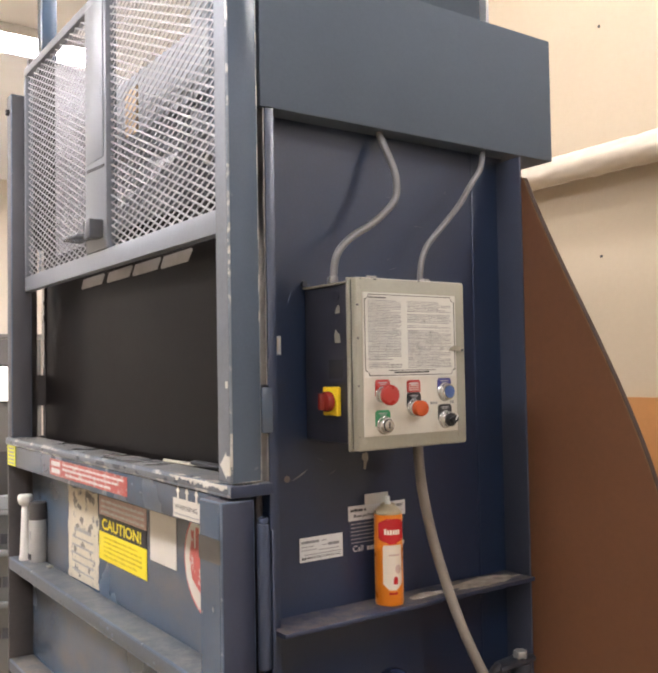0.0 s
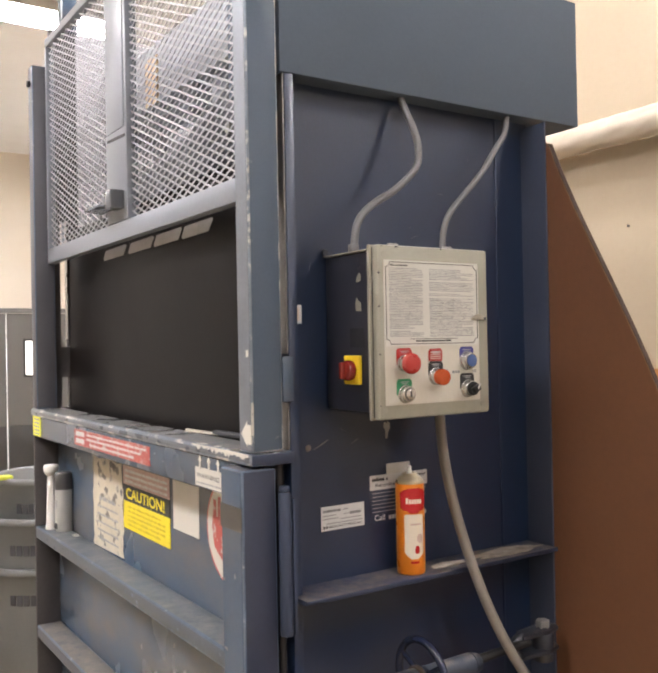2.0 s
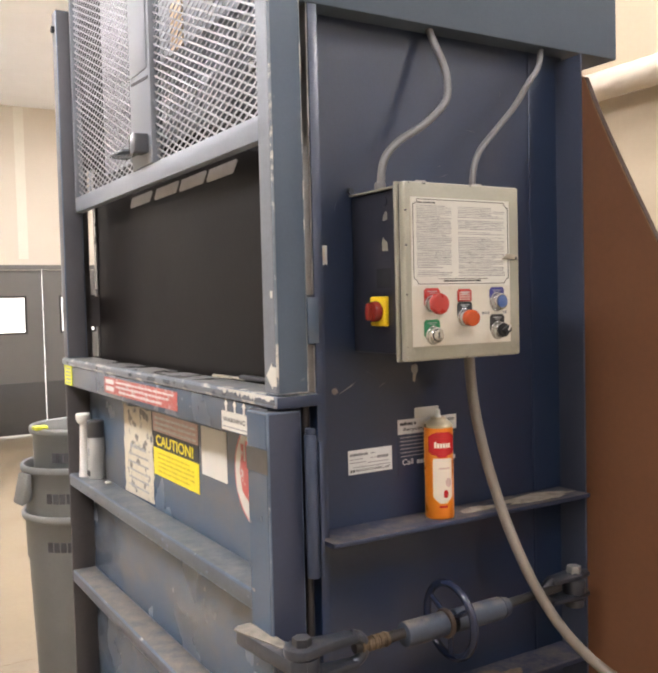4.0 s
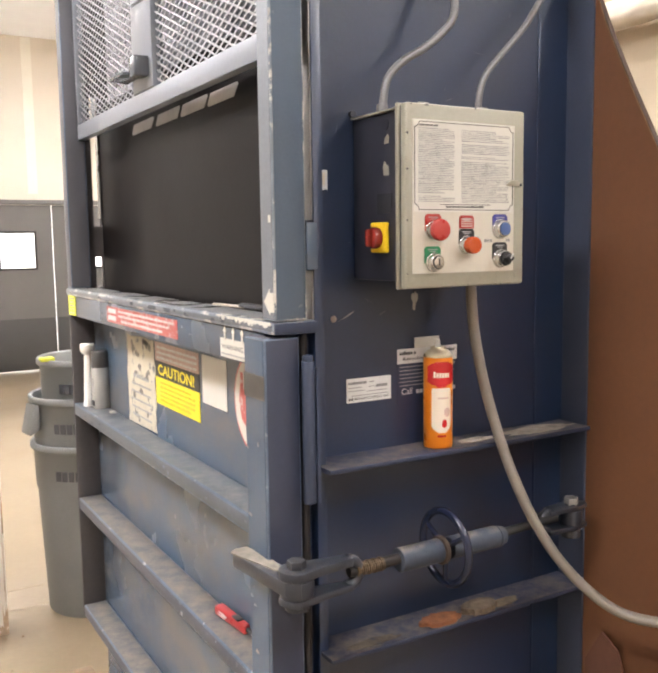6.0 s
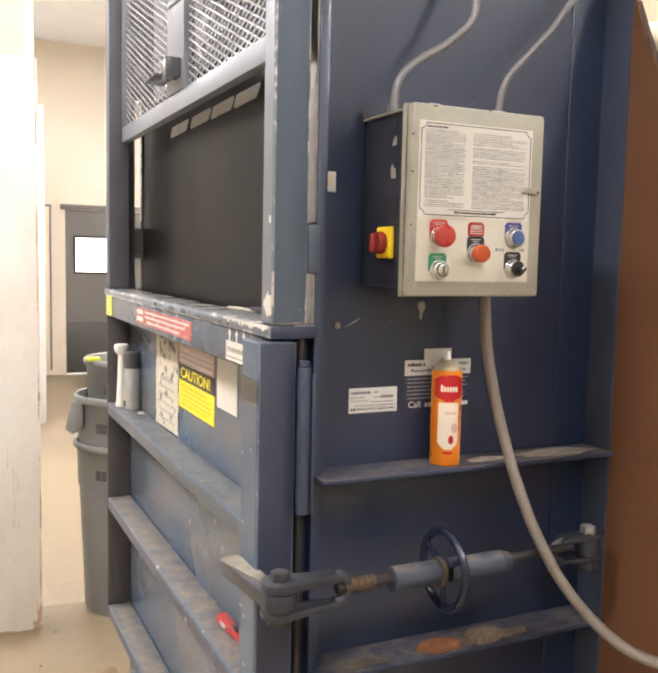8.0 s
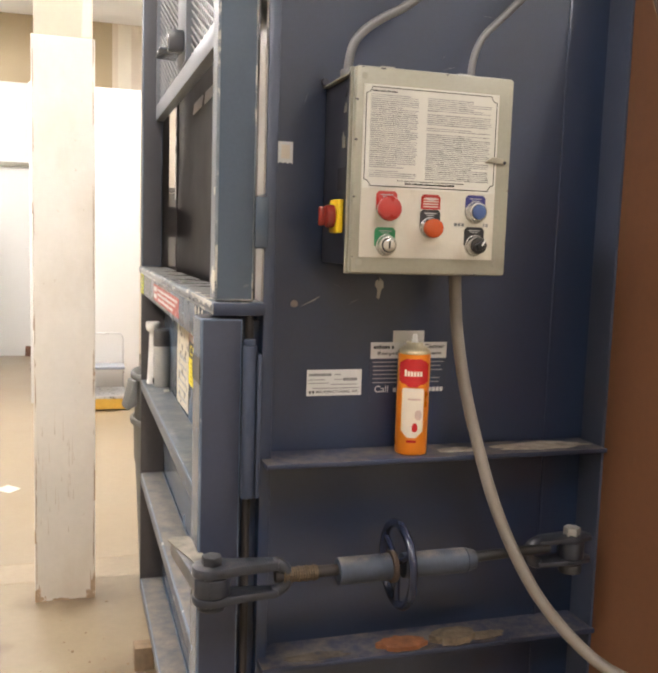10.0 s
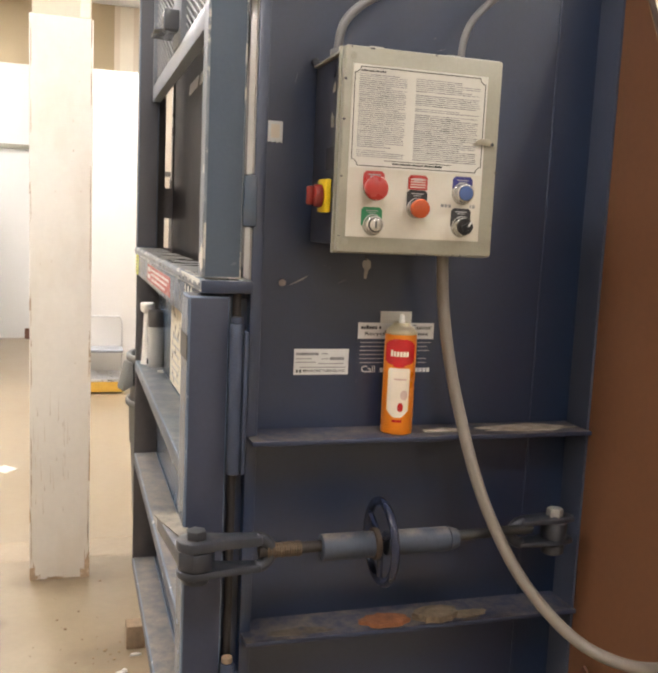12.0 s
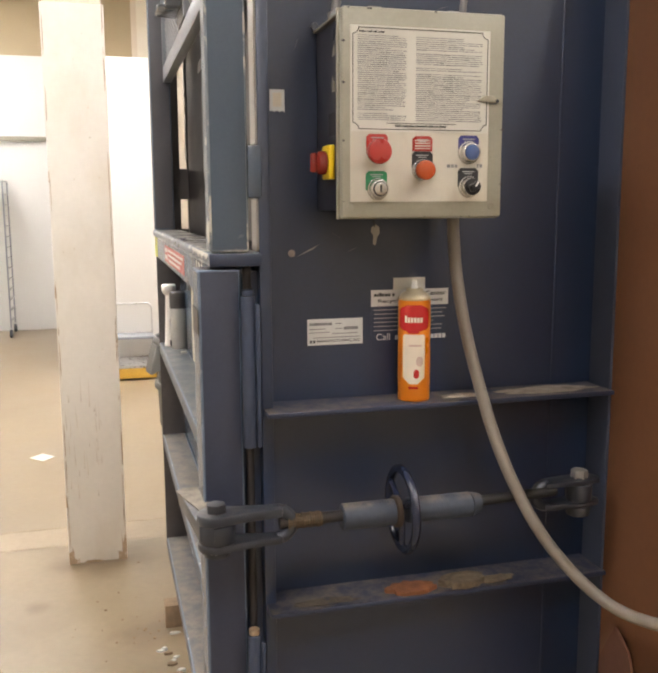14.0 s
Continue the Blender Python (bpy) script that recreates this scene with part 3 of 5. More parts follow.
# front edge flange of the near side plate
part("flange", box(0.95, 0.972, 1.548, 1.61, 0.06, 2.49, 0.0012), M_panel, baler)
part("wear_sheen_strip", box(0.9465, 0.95, 1.552, 1.606, 1.90, 2.49), M_dullstrip, baler, "dull rubbed steel guide strip")
part("wear_sheen_strip", box(0.9465, 0.95, 1.552, 1.606, 1.70, 1.797), M_dullstrip, baler)
part("guide_tab", box(0.93, 0.956, 1.541, 1.60, 1.80, 1.895, 0.003), M_blue, baler)
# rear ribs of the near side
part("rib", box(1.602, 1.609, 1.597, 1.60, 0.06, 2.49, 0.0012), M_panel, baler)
part("flange", slab([(1.700, 1.60), (1.6935, 1.512), (1.6985, 1.512), (1.705, 1.60)], "z", 0.06, 2.472), M_litflange, baler, "rear flange in panel navy, painted lighter against its shade")
# Added filler that closes the black gap behind the hinge rod.
part("gap_filler", box(0.934, 0.9515, 1.578, 1.601, 0.06, 1.66), M_panel, baler)
# side ledges
part("side_ledge", box(0.953, 1.699, 1.50, 1.511, 1.385, 1.395, 0.002, bm=box(0.953, 1.694, 1.508, 1.60, 1.385, 1.3948)), M_sideledge, baler, "dusty blue steel ledge")
part("side_ledge", box(0.953, 1.699, 1.50, 1.511, 0.98, 0.99, 0.002, bm=box(0.953, 1.694, 1.508, 1.60, 0.98, 0.9898)), M_sideledge, baler, "dusty blue steel ledge with rust")


def crust(x, y, rx, ry, z, t, material, label):
    """A thin crust with a ragged outline lying on a ledge."""
    n = 22
    rim = [(x + rx * rnd.uniform(0.7, 1.1) * math.cos(2 * math.pi * i / n), y + ry * rnd.uniform(0.75, 1.05) * math.sin(2 * math.pi * i / n)) for i in range(n)]
    return part("rust_patch", slab(rim, "z", z, z + t), material, baler, label)


crust(1.255, 1.527, 0.055, 0.030, 0.9906, 0.009, M_rustflat, "orange rust crust")
crust(1.372, 1.528, 0.055, 0.030, 0.9906, 0.014, M_crust, "pale dried dirt crust")
crust(1.45, 1.53, 0.05, 0.02, 0.9906, 0.0015, M_crust, "pale dried dirt crust")
crust(1.07, 1.526, 0.075, 0.017, 0.9906, 0.001, M_thincrust, "pale dried dirt crust")
crust(1.565, 1.548, 0.12, 0.034, 1.3953, 0.001, M_dustpatch, "pale dried dirt crust")
crust(1.37, 1.545, 0.06, 0.02, 1.3953, 0.001, M_dustpatch, "pale dried dirt crust")
for i in range(16):
    x, z, l, a = rnd.uniform(0.99, 1.58), rnd.uniform(1.42, 2.4), rnd.uniform(0.006, 0.03), rnd.uniform(-0.6, 1.5)
    dx, dz = l * math.cos(a), l * math.sin(a)
    part("scratch", slab([(x, z), (x + dx * 0.5 + 0.0012, z + dz * 0.5), (x + dx, z + dz), (x + dx * 0.5, z + dz * 0.5 + 0.0012)], "y", 1.5994, 1.5999), M_scratchpaint, baler, "pale scratch in the paint")
part("scratch", slab([(1.036, 1.686), (1.066, 1.699), (1.078, 1.708), (1.064, 1.701)], "y", 1.5992, 1.5999), M_greybolt, baler, "pale scratch in the paint")
# head box over the side
part("head_box", box(0.938, 1.864, 1.545, 1.78, 2.487, 2.822, 0.003), M_cap, baler, "plain blue-grey head housing")
part("head_box", box(1.10, 1.615, 1.56, 1.76, 2.822, 3.6, 0.004), M_cap, baler)
# posts
for y0, y1, top in ((1.543, 1.600, 3.45), (3.200, 3.258, 2.965)):
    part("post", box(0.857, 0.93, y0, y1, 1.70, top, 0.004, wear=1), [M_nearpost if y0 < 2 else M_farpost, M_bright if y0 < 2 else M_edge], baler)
# Silver facing that paints the grazing sheen on the post's front.
part("wear_sheen_strip", box(0.8564, 0.857, 1.5475, 1.596, 1.705, 3.44), M_postsheen, baler, "post face painted silver for its grazing sheen")
part("post_bolt", cyl((0.846, 3.23, 2.90), (0.858, 3.23, 2.90), 0.012, seg=18, bev=0.002), M_steel, baler)
part("rear_post", box(1.00, 1.06, 3.30, 3.36, 2.3, 3.75, 0.004), M_blue, baler)
# black platen behind the feed opening
part("platen", box(0.99, 1.02, 1.612, 3.24, 1.30, 2.36), M_black, baler, "flat black platen behind the feed opening")
for y in (2.077, 2.275, 2.482, 2.715):
    w = 0.085 + 0.018 * (y - 1.9)
    part("platen_oblong", slab([(y - w + 0.018, 2.214), (y + w + 0.004, 2.212), (y + w + 0.010, 2.218), (y + w - 0.012, 2.244), (y - w - 0.004, 2.246), (y - w - 0.010, 2.240)], "x", 0.9885, 0.9899), M_oblong, baler, "pale oblong on the black platen")

# ---- feed gate with expanded mesh ----
G0, G1 = 0.905, 0.935
part("gate_rail", box(G0, G1, 1.604, 3.206, 2.234, 2.288, 0.003), M_gate, baler, "light grey-blue gate frame")
part("gate_rail", box(G0, G1, 1.604, 3.206, 3.035, 3.065, 0.003), M_gate, baler)
part("gate_stile", box(G0, G1, 1.604, 1.66, 2.288, 3.035, 0.003), M_gate, baler)
part("gate_stile", box(G0, G1, 3.186, 3.206, 2.288, 3.035, 0.003), M_gate, baler)
part("gate_mullion", box(G0 - 0.004, G1, 2.350, 2.525, 2.288, 3.035, 0.003), M_gate, baler)
part("mullion_plate", box(G0 - 0.007, G0 - 0.0045, 2.366, 2.513, 2.555, 3.03, 0.001), M_gate, baler)
part("mullion_slot", slab([(2.362, 2.525), (2.508, 2.532), (2.508, 2.540), (2.362, 2.533)], "x", G0 - 0.006, G0 - 0.0042), M_ink, baler)


def mesh_screen(y0, y1, z0, z1, x):
    bm = bmesh.new()
    k = 0.42
    for sgn in (1, -1):
        c = z0 - (y1 - y0) * k
        while c < z1 + (y1 - y0) * k:
            pts = []
            for y in (y0, y1):
                z = c + sgn * k * (y - y0)
                pts.append([y, z])
            (ya, za), (yb, zb) = pts
            lo, hi = 0.0, 1.0
            dz = zb - za
            for lim, s in ((z0, 1), (z1, -1)):
                t = (lim - za) / dz
                if s * dz > 0:
                    lo = max(lo, t)
                else:
                    hi = min(hi, t)
            if lo < hi - 0.02:
                p = [(ya + (yb - ya) * t, za + dz * t) for t in (lo, hi)]
                w, d = (0.0025, 0.0011) if sgn > 0 else (0.0021, 0.0011)
                xo = x + (-0.0013 if sgn > 0 else 0.0013)
                vs = [bm.verts.new((xo + a * d, q[0], q[1] + b * w)) for q in p for a, b in ((-1, -1), (1, -1), (1, 1), (-1, 1))]
                for a, b, cc, dd in ((0, 1, 5, 4), (1, 2, 6, 5), (2, 3, 7, 6), (3, 0, 4, 7)):
                    bm.faces.new((vs[a], vs[b], vs[cc], vs[dd]))
            c += 0.0220
    bmesh.ops.recalc_face_normals(bm, faces=bm.faces)
    return bm


part("mesh_screen", mesh_screen(1.66, 2.350, 2.288, 3.035, 0.918), M_mesh, baler, "pale expanded metal mesh")
part("mesh_screen", mesh_screen(2.525, 3.186, 2.288, 3.035, 0.918), M_mesh, baler, "pale expanded metal mesh")
handle = part("gate_handle", slab([(0.84, 2.43), (0.9, 2.40), (0.9, 2.57), (0.84, 2.55)], "z", 2.326, 2.334, 0.002), M_blue, baler, "blue steel gate handle")
part("bracket", box(0.858, 0.9, 2.37, 2.425, 2.318, 2.372, 0.004), M_blue, handle)

# ---- lower door ----
XD = 0.862
part("door_plate", box(0.950, 0.958, 1.60, 3.28, 0.14, 1.64), M_blue, baler, "blue door plate with scuffs")
part("door_stile", box(0.833, 0.912, 1.546, 1.642, 0.30, 1.667, 0.004, wear=1), [M_stileshade, M_edge], baler, "door stile, painted darker navy on its shaded side")
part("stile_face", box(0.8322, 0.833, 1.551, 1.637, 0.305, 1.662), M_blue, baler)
part("door_stile", box(XD, 0.950, 3.268, 3.28, 0.42, 1.60, 0.003), M_browngrey, baler)
# Added blocker: keeps the lit door pocket from showing beside the stile.
part("gap_blocker", box(0.912, 0.949, 1.602, 1.642, 0.30, 1.60, 0.002), M_panel, baler)
part("door_rail", box(0.860, 0.96, 1.60, 3.28, 1.598, 1.672, 0.003), M_blue, baler)
part("door_sill", box(0.853, 0.955, 1.542, 3.28, 1.672, 1.699, 0.008, 2, wear=1), [M_sill, M_bright], baler, "blue door top rail worn to bright metal along its edge")
for z in (1.262, 0.893, 0.462):
    part("door_shelf", box(XD, 0.950, 1.642, 3.268, z - 0.045, z, 0.006, wear=1), [M_ledge if z > 1 else M_rib, M_edge], baler, "dusty blue steel door rib")
part("base_frame", box(0.96, 1.70, 1.61, 3.24, 0.03, 0.29, 0.004), M_panel, baler)
for y in (1.75, 3.12):
    part("foot", box(0.97, 1.09, y, y + 0.12, 0.0, 0.03, 0.004), M_ledge, baler)

part("sill_end", box(0.8545, 0.9535, 1.5403, 1.5425, 1.6735, 1.6965, 0.0008), M_panel, baler)

# chipped paint on the door front
chips = random.Random(21)
for face, y0, y1, z0, z1, count in ((0.860, 1.86, 3.14, 1.603, 1.668, 16), (XD, 1.66, 3.2, 1.22, 1.258, 16), (XD, 1.66, 3.2, 0.85, 0.889, 14), (0.8322, 1.556, 1.632, 0.7, 1.64, 8)):
    for i in range(count):
        y, z, w, h = chips.uniform(y0, y1), chips.uniform(z0, z1), chips.uniform(0.003, 0.012), chips.uniform(0.002, 0.008)
        rim = [(y + w * chips.uniform(0.5, 1.1) * math.cos(a * 1.047), z + h * chips.uniform(0.5, 1.1) * math.sin(a * 1.047)) for a in range(6)]
        part("paint_chip", slab(rim, "x", face - 0.0006, face + 0.0002), M_scratchpaint if i % 3 else M_edge, baler, "pale chip in the paint")

# ---- door hinges ----
for z0, z1 in ((1.325, 1.618), (0.62, 0.938)):
    h = part("hinge", cyl((0.923, 1.532, z0), (0.923, 1.532, z1), 0.0135, seg=20, bev=0.002), M_hinge, baler, "blue painted barrel hinge")
    part("hinge_pin", cyl((0.923, 1.532, z1), (0.923, 1.532, z1 + 0.012), 0.011, seg=18, bev=0.002), M_hinge if z0 > 1 else M_block, h)
    part("hinge_leaf", box(0.936, 0.944, 1.52, 1.552, z0, z1 - 0.015, 0.002), M_hinge, h)
part("hinge_rod", cyl((0.926, 1.556, 0.1), (0.926, 1.556, 1.69), 0.008, seg=12), M_oldrod, baler, "brown rusty hinge rod")

# ---- turnbuckle ----
tb = thing("turnbuckle", (0.84, 1.445, 1.10), "blue-grey steel turnbuckle latch with a round handwheel", "latch")
AX, AZ = 1.445, 1.203
part("strap", slab([(0.79, 1.63), (0.833, 1.645), (0.833, 1.60), (0.86, 1.47), (0.835, 1.41), (0.81, 1.43)], "z", 1.185, 1.215, 0.003), M_steel, tb, "dusty steel latch strap")
nose = [(0.843 + 0.036 * math.cos(a), 1.445 + 0.036 * math.sin(a)) for a in (math.radians(100 + 16 * i) for i in range(11))]
for z0, z1 in ((1.214, 1.234), (1.163, 1.179)):
    part("clevis_plate", slab(nose + [(0.90, 1.424), (0.965, 1.430), (0.965, 1.460), (0.90, 1.468)], "z", z0, z1, 0.005), M_steel, tb)
part("strap_eye", cyl((0.843, 1.445, 1.1795), (0.843, 1.445, 1.2135), 0.034, seg=28, bev=0.002), M_steel, tb)
rim = [(0.782 + 0.004 * rnd.random(), 1.628), (0.80, 1.642), (0.828, 1.642), (0.836, 1.60), (0.842, 1.54), (0.838, 1.488), (0.822, 1.49), (0.812, 1.53), (0.797, 1.58)]
part("dust_crust", slab(rim, "z", 1.2152, 1.2175), M_paledust, tb, "pale dried dust on the strap")
bow = [(0.955 + 0.028 * math.cos(a), 1.445, 1.1985 + 0.027 * math.sin(a)) for a in (math.pi / 2 - math.pi * i / 8 for i in range(9))]
part("clevis_bow", tube(bow, 0.012, 16, 3), M_steel, tb)
b = part("bolt", cyl((0.843, AX, 1.15), (0.843, AX, 1.235), 0.014, seg=18), M_steel, tb)
part("bolt_head", cyl((0.843, AX, 1.233), (0.843, AX, 1.25), 0.019, seg=6, bev=0.002), M_dark, b)
part("bolt_nut", cyl((0.843, AX, 1.150), (0.843, AX, 1.162), 0.024, seg=24, bev=0.003), M_steel, b)
part("threaded_rod", cyl((0.96, AX, AZ - 0.003), (1.10, AX, AZ), 0.0110, seg=16), M_oldrod, tb, "dark brown oily threaded rod")
bm = bmesh.new()
for i in range(14):
    x = 0.975 + i * 0.0048
    cyl((x, AX, AZ - 0.002), (x + 0.0034, AX, AZ - 0.002), 0.0138 + 0.0012 * (i % 3 == 0), seg=14, bm=bm)
part("thread", bm, M_thread, tb, "tan crusted threads")
part("sleeve", cyl((1.081, AX, AZ - 0.004), (1.19, AX, AZ - 0.004), 0.0255, seg=28, bev=0.003), M_sleeve, tb, "pale blue painted sleeve")
part("sleeve", cyl((1.212, AX, AZ - 0.004), (1.345, AX, AZ - 0.004), 0.0245, seg=28, bev=0.003), M_sleeve, tb)
part("sleeve_tip", cyl((1.345, AX, AZ - 0.004), (1.365, AX, AZ - 0.004), 0.0245, 0.019, seg=28), M_sleeve, tb)
part("collar", cyl((1.185, AX, AZ - 0.004), (1.197, AX, AZ - 0.004), 0.031, seg=28, bev=0.003), M_rust, tb, "dusty rusty collar")
ring = [(1.203, AX + 0.078 * math.cos(a), AZ + 0.078 * math.sin(a)) for a in (2 * math.pi * i / 40 for i in range(40))]
hw = part("handwheel", tube(ring, 0.0085, 16, smooth=False, closed=True), M_wheel, tb, "glossy dark blue handwheel rim")
for i in range(3):
    a = 0.5 + 2 * math.pi * i / 3
    part("spoke", cyl((1.203, AX + 0.02 * math.cos(a), AZ + 0.02 * math.sin(a)), (1.203, AX + 0.074 * math.cos(a), AZ + 0.074 * math.sin(a)), 0.006, seg=10), M_wheel, hw)
part("threaded_rod", cyl((1.36, AX, AZ), (1.54, AX + 0.012, AZ), 0.0105, seg=16), M_rubber, tb)
for z0, z1 in ((1.212, 1.222), (1.165, 1.175)):
    part("clevis_plate", slab([(1.515, 1.447), (1.56, 1.446), (1.60, 1.443), (1.64, 1.452), (1.649, 1.47), (1.64, 1.49), (1.60, 1.496), (1.53, 1.487)], "z", z0, z1, 0.002), M_steel, tb)
bow = [(1.525 - 0.026 * math.cos(a), 1.464, 1.1935 + 0.0235 * math.sin(a)) for a in (math.pi / 2 - math.pi * i / 8 for i in range(9))]
part("clevis_bow", tube(bow, 0.011, 16, 3), M_steel, tb)
part("clevis_block", cyl((1.602, 1.468, 1.175), (1.602, 1.468, 1.212), 0.027, seg=24, bev=0.003), M_steel, tb)
b = part("bolt", cyl((1.602, 1.468, 1.15), (1.602, 1.468, 1.225), 0.016, seg=18), M_steel, tb)
part("bolt_head", cyl((1.602, 1.468, 1.222), (1.602, 1.468, 1.24), 0.0175, seg=6, bev=0.002), M_greybolt, b, "pale grey bolt head")
part("bolt_nut", cyl((1.602, 1.468, 1.143), (1.602, 1.468, 1.163), 0.024, seg=24, bev=0.003), M_dark, b)

# ---- control box ----
cb = thing("control_box", (1.22, 1.5, 1.77), "beige-grey steel control enclosure with push buttons, dark sides", "control box")
part("enclosure", box(1.076, 1.361, 1.42, 1.597, 1.775, 2.108, 0.004), M_boxside, cb, "dark navy painted enclosure body")
lid = part("lid", box(1.0705, 1.373, 1.398, 1.4195, 1.762, 2.118, 0.006, 2), M_lid, cb, "beige-grey enclosure lid")
part("gasket", box(1.074, 1.370, 1.4195, 1.4232, 1.766, 2.114), M_ink, cb, "dark rubber gasket")
part("enclosure_lip", box(1.0685, 1.3745, 1.4232, 1.4325, 1.7605, 2.1195, 0.002), M_lid, cb)
for x, z in ((1.085, 2.10), (1.352, 1.782), (1.085, 1.782)):
    part("rivet", cyl((x, 1.397, z), (x, 1.399, z), 0.006, seg=14), M_lid, lid)
part("latch", slab([(1.318, 1.9665), (1.335, 1.9655), (1.355, 1.9640), (1.3575, 1.9700), (1.350, 1.9765), (1.333, 1.9770)], "y", 1.391, 1.3955, 0.001), M_latch, lid, "small tarnished metal latch")
part("latch_screw", cyl((1.3565, 1.3905, 1.9675), (1.3565, 1.398, 1.9675), 0.0030, seg=18), M_steel, lid)
nick = random.Random(21)
for i in range(14):
    along, size = nick.random(), nick.uniform(0.0015, 0.004)
    x, z = ((1.0715 + 0.3 * along, nick.choice((1.764, 2.1145))), (nick.choice((1.0725, 1.3705)), 1.765 + 0.35 * along))[i % 2]
    part("paint_nick", slab([(x - size, z), (x + size * 0.3, z - size * 0.6), (x + size, z + size * 0.2), (x, z + size * 0.7)], "y", 1.3976, 1.3982), M_browngrey, lid, "dark nick in the paint")
for x in (1.14, 1.29):
    part("top_lug", box(x - 0.014, x + 0.014, 1.434, 1.438, 2.108, 2.127, 0.003), M_greybolt, cb, "small zinc hanging lug")
    part("lug_hole", cyl((x, 1.4335, 2.120), (x, 1.4385, 2.120), 0.0032, seg=12), M_ink, cb)
part("mounting_lug", cyl((1.072, 1.588, 2.120), (1.072, 1.597, 2.120), 0.0075, seg=18, bev=0.002), M_steel, cb)
part("top_edge", box(1.07, 1.36, 1.425, 1.596, 2.1085, 2.112), M_lid, cb)
part("face_plate", box(1.0845, 1.343, 1.3965, 1.3978, 1.791, 2.087), M_face, cb, "white face plate")
sheet = part("instruction_sheet", box(1.086, 1.3415, 1.3955, 1.3963, 1.911, 2.0865), M_paper, cb, "white printed instruction sheet")
# border with notched corners
X0, X1, Z0, Z1, C, W = 1.0880, 1.3385, 1.9145, 2.0835, 0.011, 0.0014
bm = bars_y([(X0 + C, X1 - C, Z0, Z0 + W), (X0 + C, X1 - C, Z1 - W, Z1), (X0, X0 + W, Z0 + C, Z1 - C), (X1 - W, X1, Z0 + C, Z1 - C)], 1.3955)
for sx, sz in ((0, 0), (0, 1), (1, 0), (1, 1)):
    cx0, sgx = (X1, -1) if sx else (X0, 1)
    cz0, sgz = (Z1, -1) if sz else (Z0, 1)
    notch = [Vector((cx0 + sgx * C * a, 1.3952, cz0 + sgz * C * b)) for a, b in ((0.05, 1), (0.45, 0.95), (0.95, 0.45), (1, 0.05))]
    for pa, pb in zip(notch, notch[1:]):
        cyl(pa, pb, W / 2, seg=4, bm=bm)
part("border", bm, M_ink, sheet)
bm = bmesh.new()
for x0, x1 in ((1.097, 1.187), (1.203, 1.329)):
    z = 2.071
    while z > 1.930:
        if rnd.random() < 0.08:
            z -= 0.0034
        e = x1 - (rnd.random() * 0.5 * (x1 - x0) if rnd.random() < 0.22 else rnd.random() * 0.004)
        x = x0
        while x < e - 0.004:
            w = min(e - x, rnd.uniform(0.006, 0.022))
            box(x, x + w, 1.3950, 1.3954, z - rnd.choice((0.0009, 0.0012, 0.0015)), z, bm=bm)
            x += w + 0.0014
        z -= 0.0034
part("print", bm, M_sheetink, sheet, "fine grey print in two columns")
part("print", bars_y(words(1.165, 1.262, 1.9195, 1.9228) + words(1.100, 1.145, 2.0752, 2.0782) + words(1.15, 1.28, 1.9248, 1.9262), 1.3954), M_ink, sheet)


def label_tag(x, z, material, w=0.039, h=0.033):
    c = 0.005
    t = part("legend_plate", slab([(x - w / 2, z), (x + w / 2, z), (x + w / 2, z + h - c), (x + w / 2 - c, z + h), (x - w / 2 + c, z + h), (x - w / 2, z + h - c)], "y", 1.3945, 1.3962), material, cb)
    part("print", bars_y([(x - w * 0.30, x + w * 0.30, z + h - 0.0072, z + h - 0.0055), (x - w * 0.2, x + w * 0.2, z + h - 0.0105, z + h - 0.0092)], 1.3944, 0.0003), M_greyink, t)
    return t


def bezel(x, z, r=0.0215):
    """A turned chrome collar: wide foot, waist, rounded front ring."""
    t = part("bezel", cyl((x, 1.391, z), (x, 1.3962, z), r * 0.93, r, seg=32, bev=0.001), M_chrome, cb, "chrome button bezel")
    part("bezel_ring", cyl((x, 1.3805, z), (x, 1.391, z), r * 0.78, r * 0.90, seg=32, bev=0.0015), M_chrome, t)
    part("bezel_gap", cyl((x, 1.3800, z), (x, 1.3806, z), r * 0.66, seg=24), M_ink, t)
    return t


label_tag(1.1325, 1.873, M_red, 0.039, 0.034)
bz = bezel(1.131, 1.876, 0.018)
bm = cyl((1.129, 1.372, 1.8755), (1.130, 1.386, 1.8755), 0.011, seg=20)
cyl((1.1275, 1.358, 1.8755), (1.1275, 1.374, 1.8755), 0.0213, seg=36, bev=0.005, bm=bm)
part("mushroom_button", bm, M_red, bz, "red mushroom stop button")
tag = label_tag(1.2165, 1.8785, M_red, 0.037, 0.026)
part("print", bars_y([(1.202, 1.231, z, z + 0.0024) for z in (1.882, 1.8865, 1.891, 1.8955)], 1.3944, 0.0004), M_pink, tag)
label_tag(1.2165, 1.847, M_blackpl, 0.039, 0.031)
bz = bezel(1.216, 1.8465, 0.0195)
part("button_cap", cyl((1.2125, 1.362, 1.8445), (1.2145, 1.381, 1.8455), 0.0168, 0.0172, seg=32, bev=0.004), M_orange, bz, "orange push button")
label_tag(1.3045, 1.874, M_purple)
bz = bezel(1.305, 1.877)
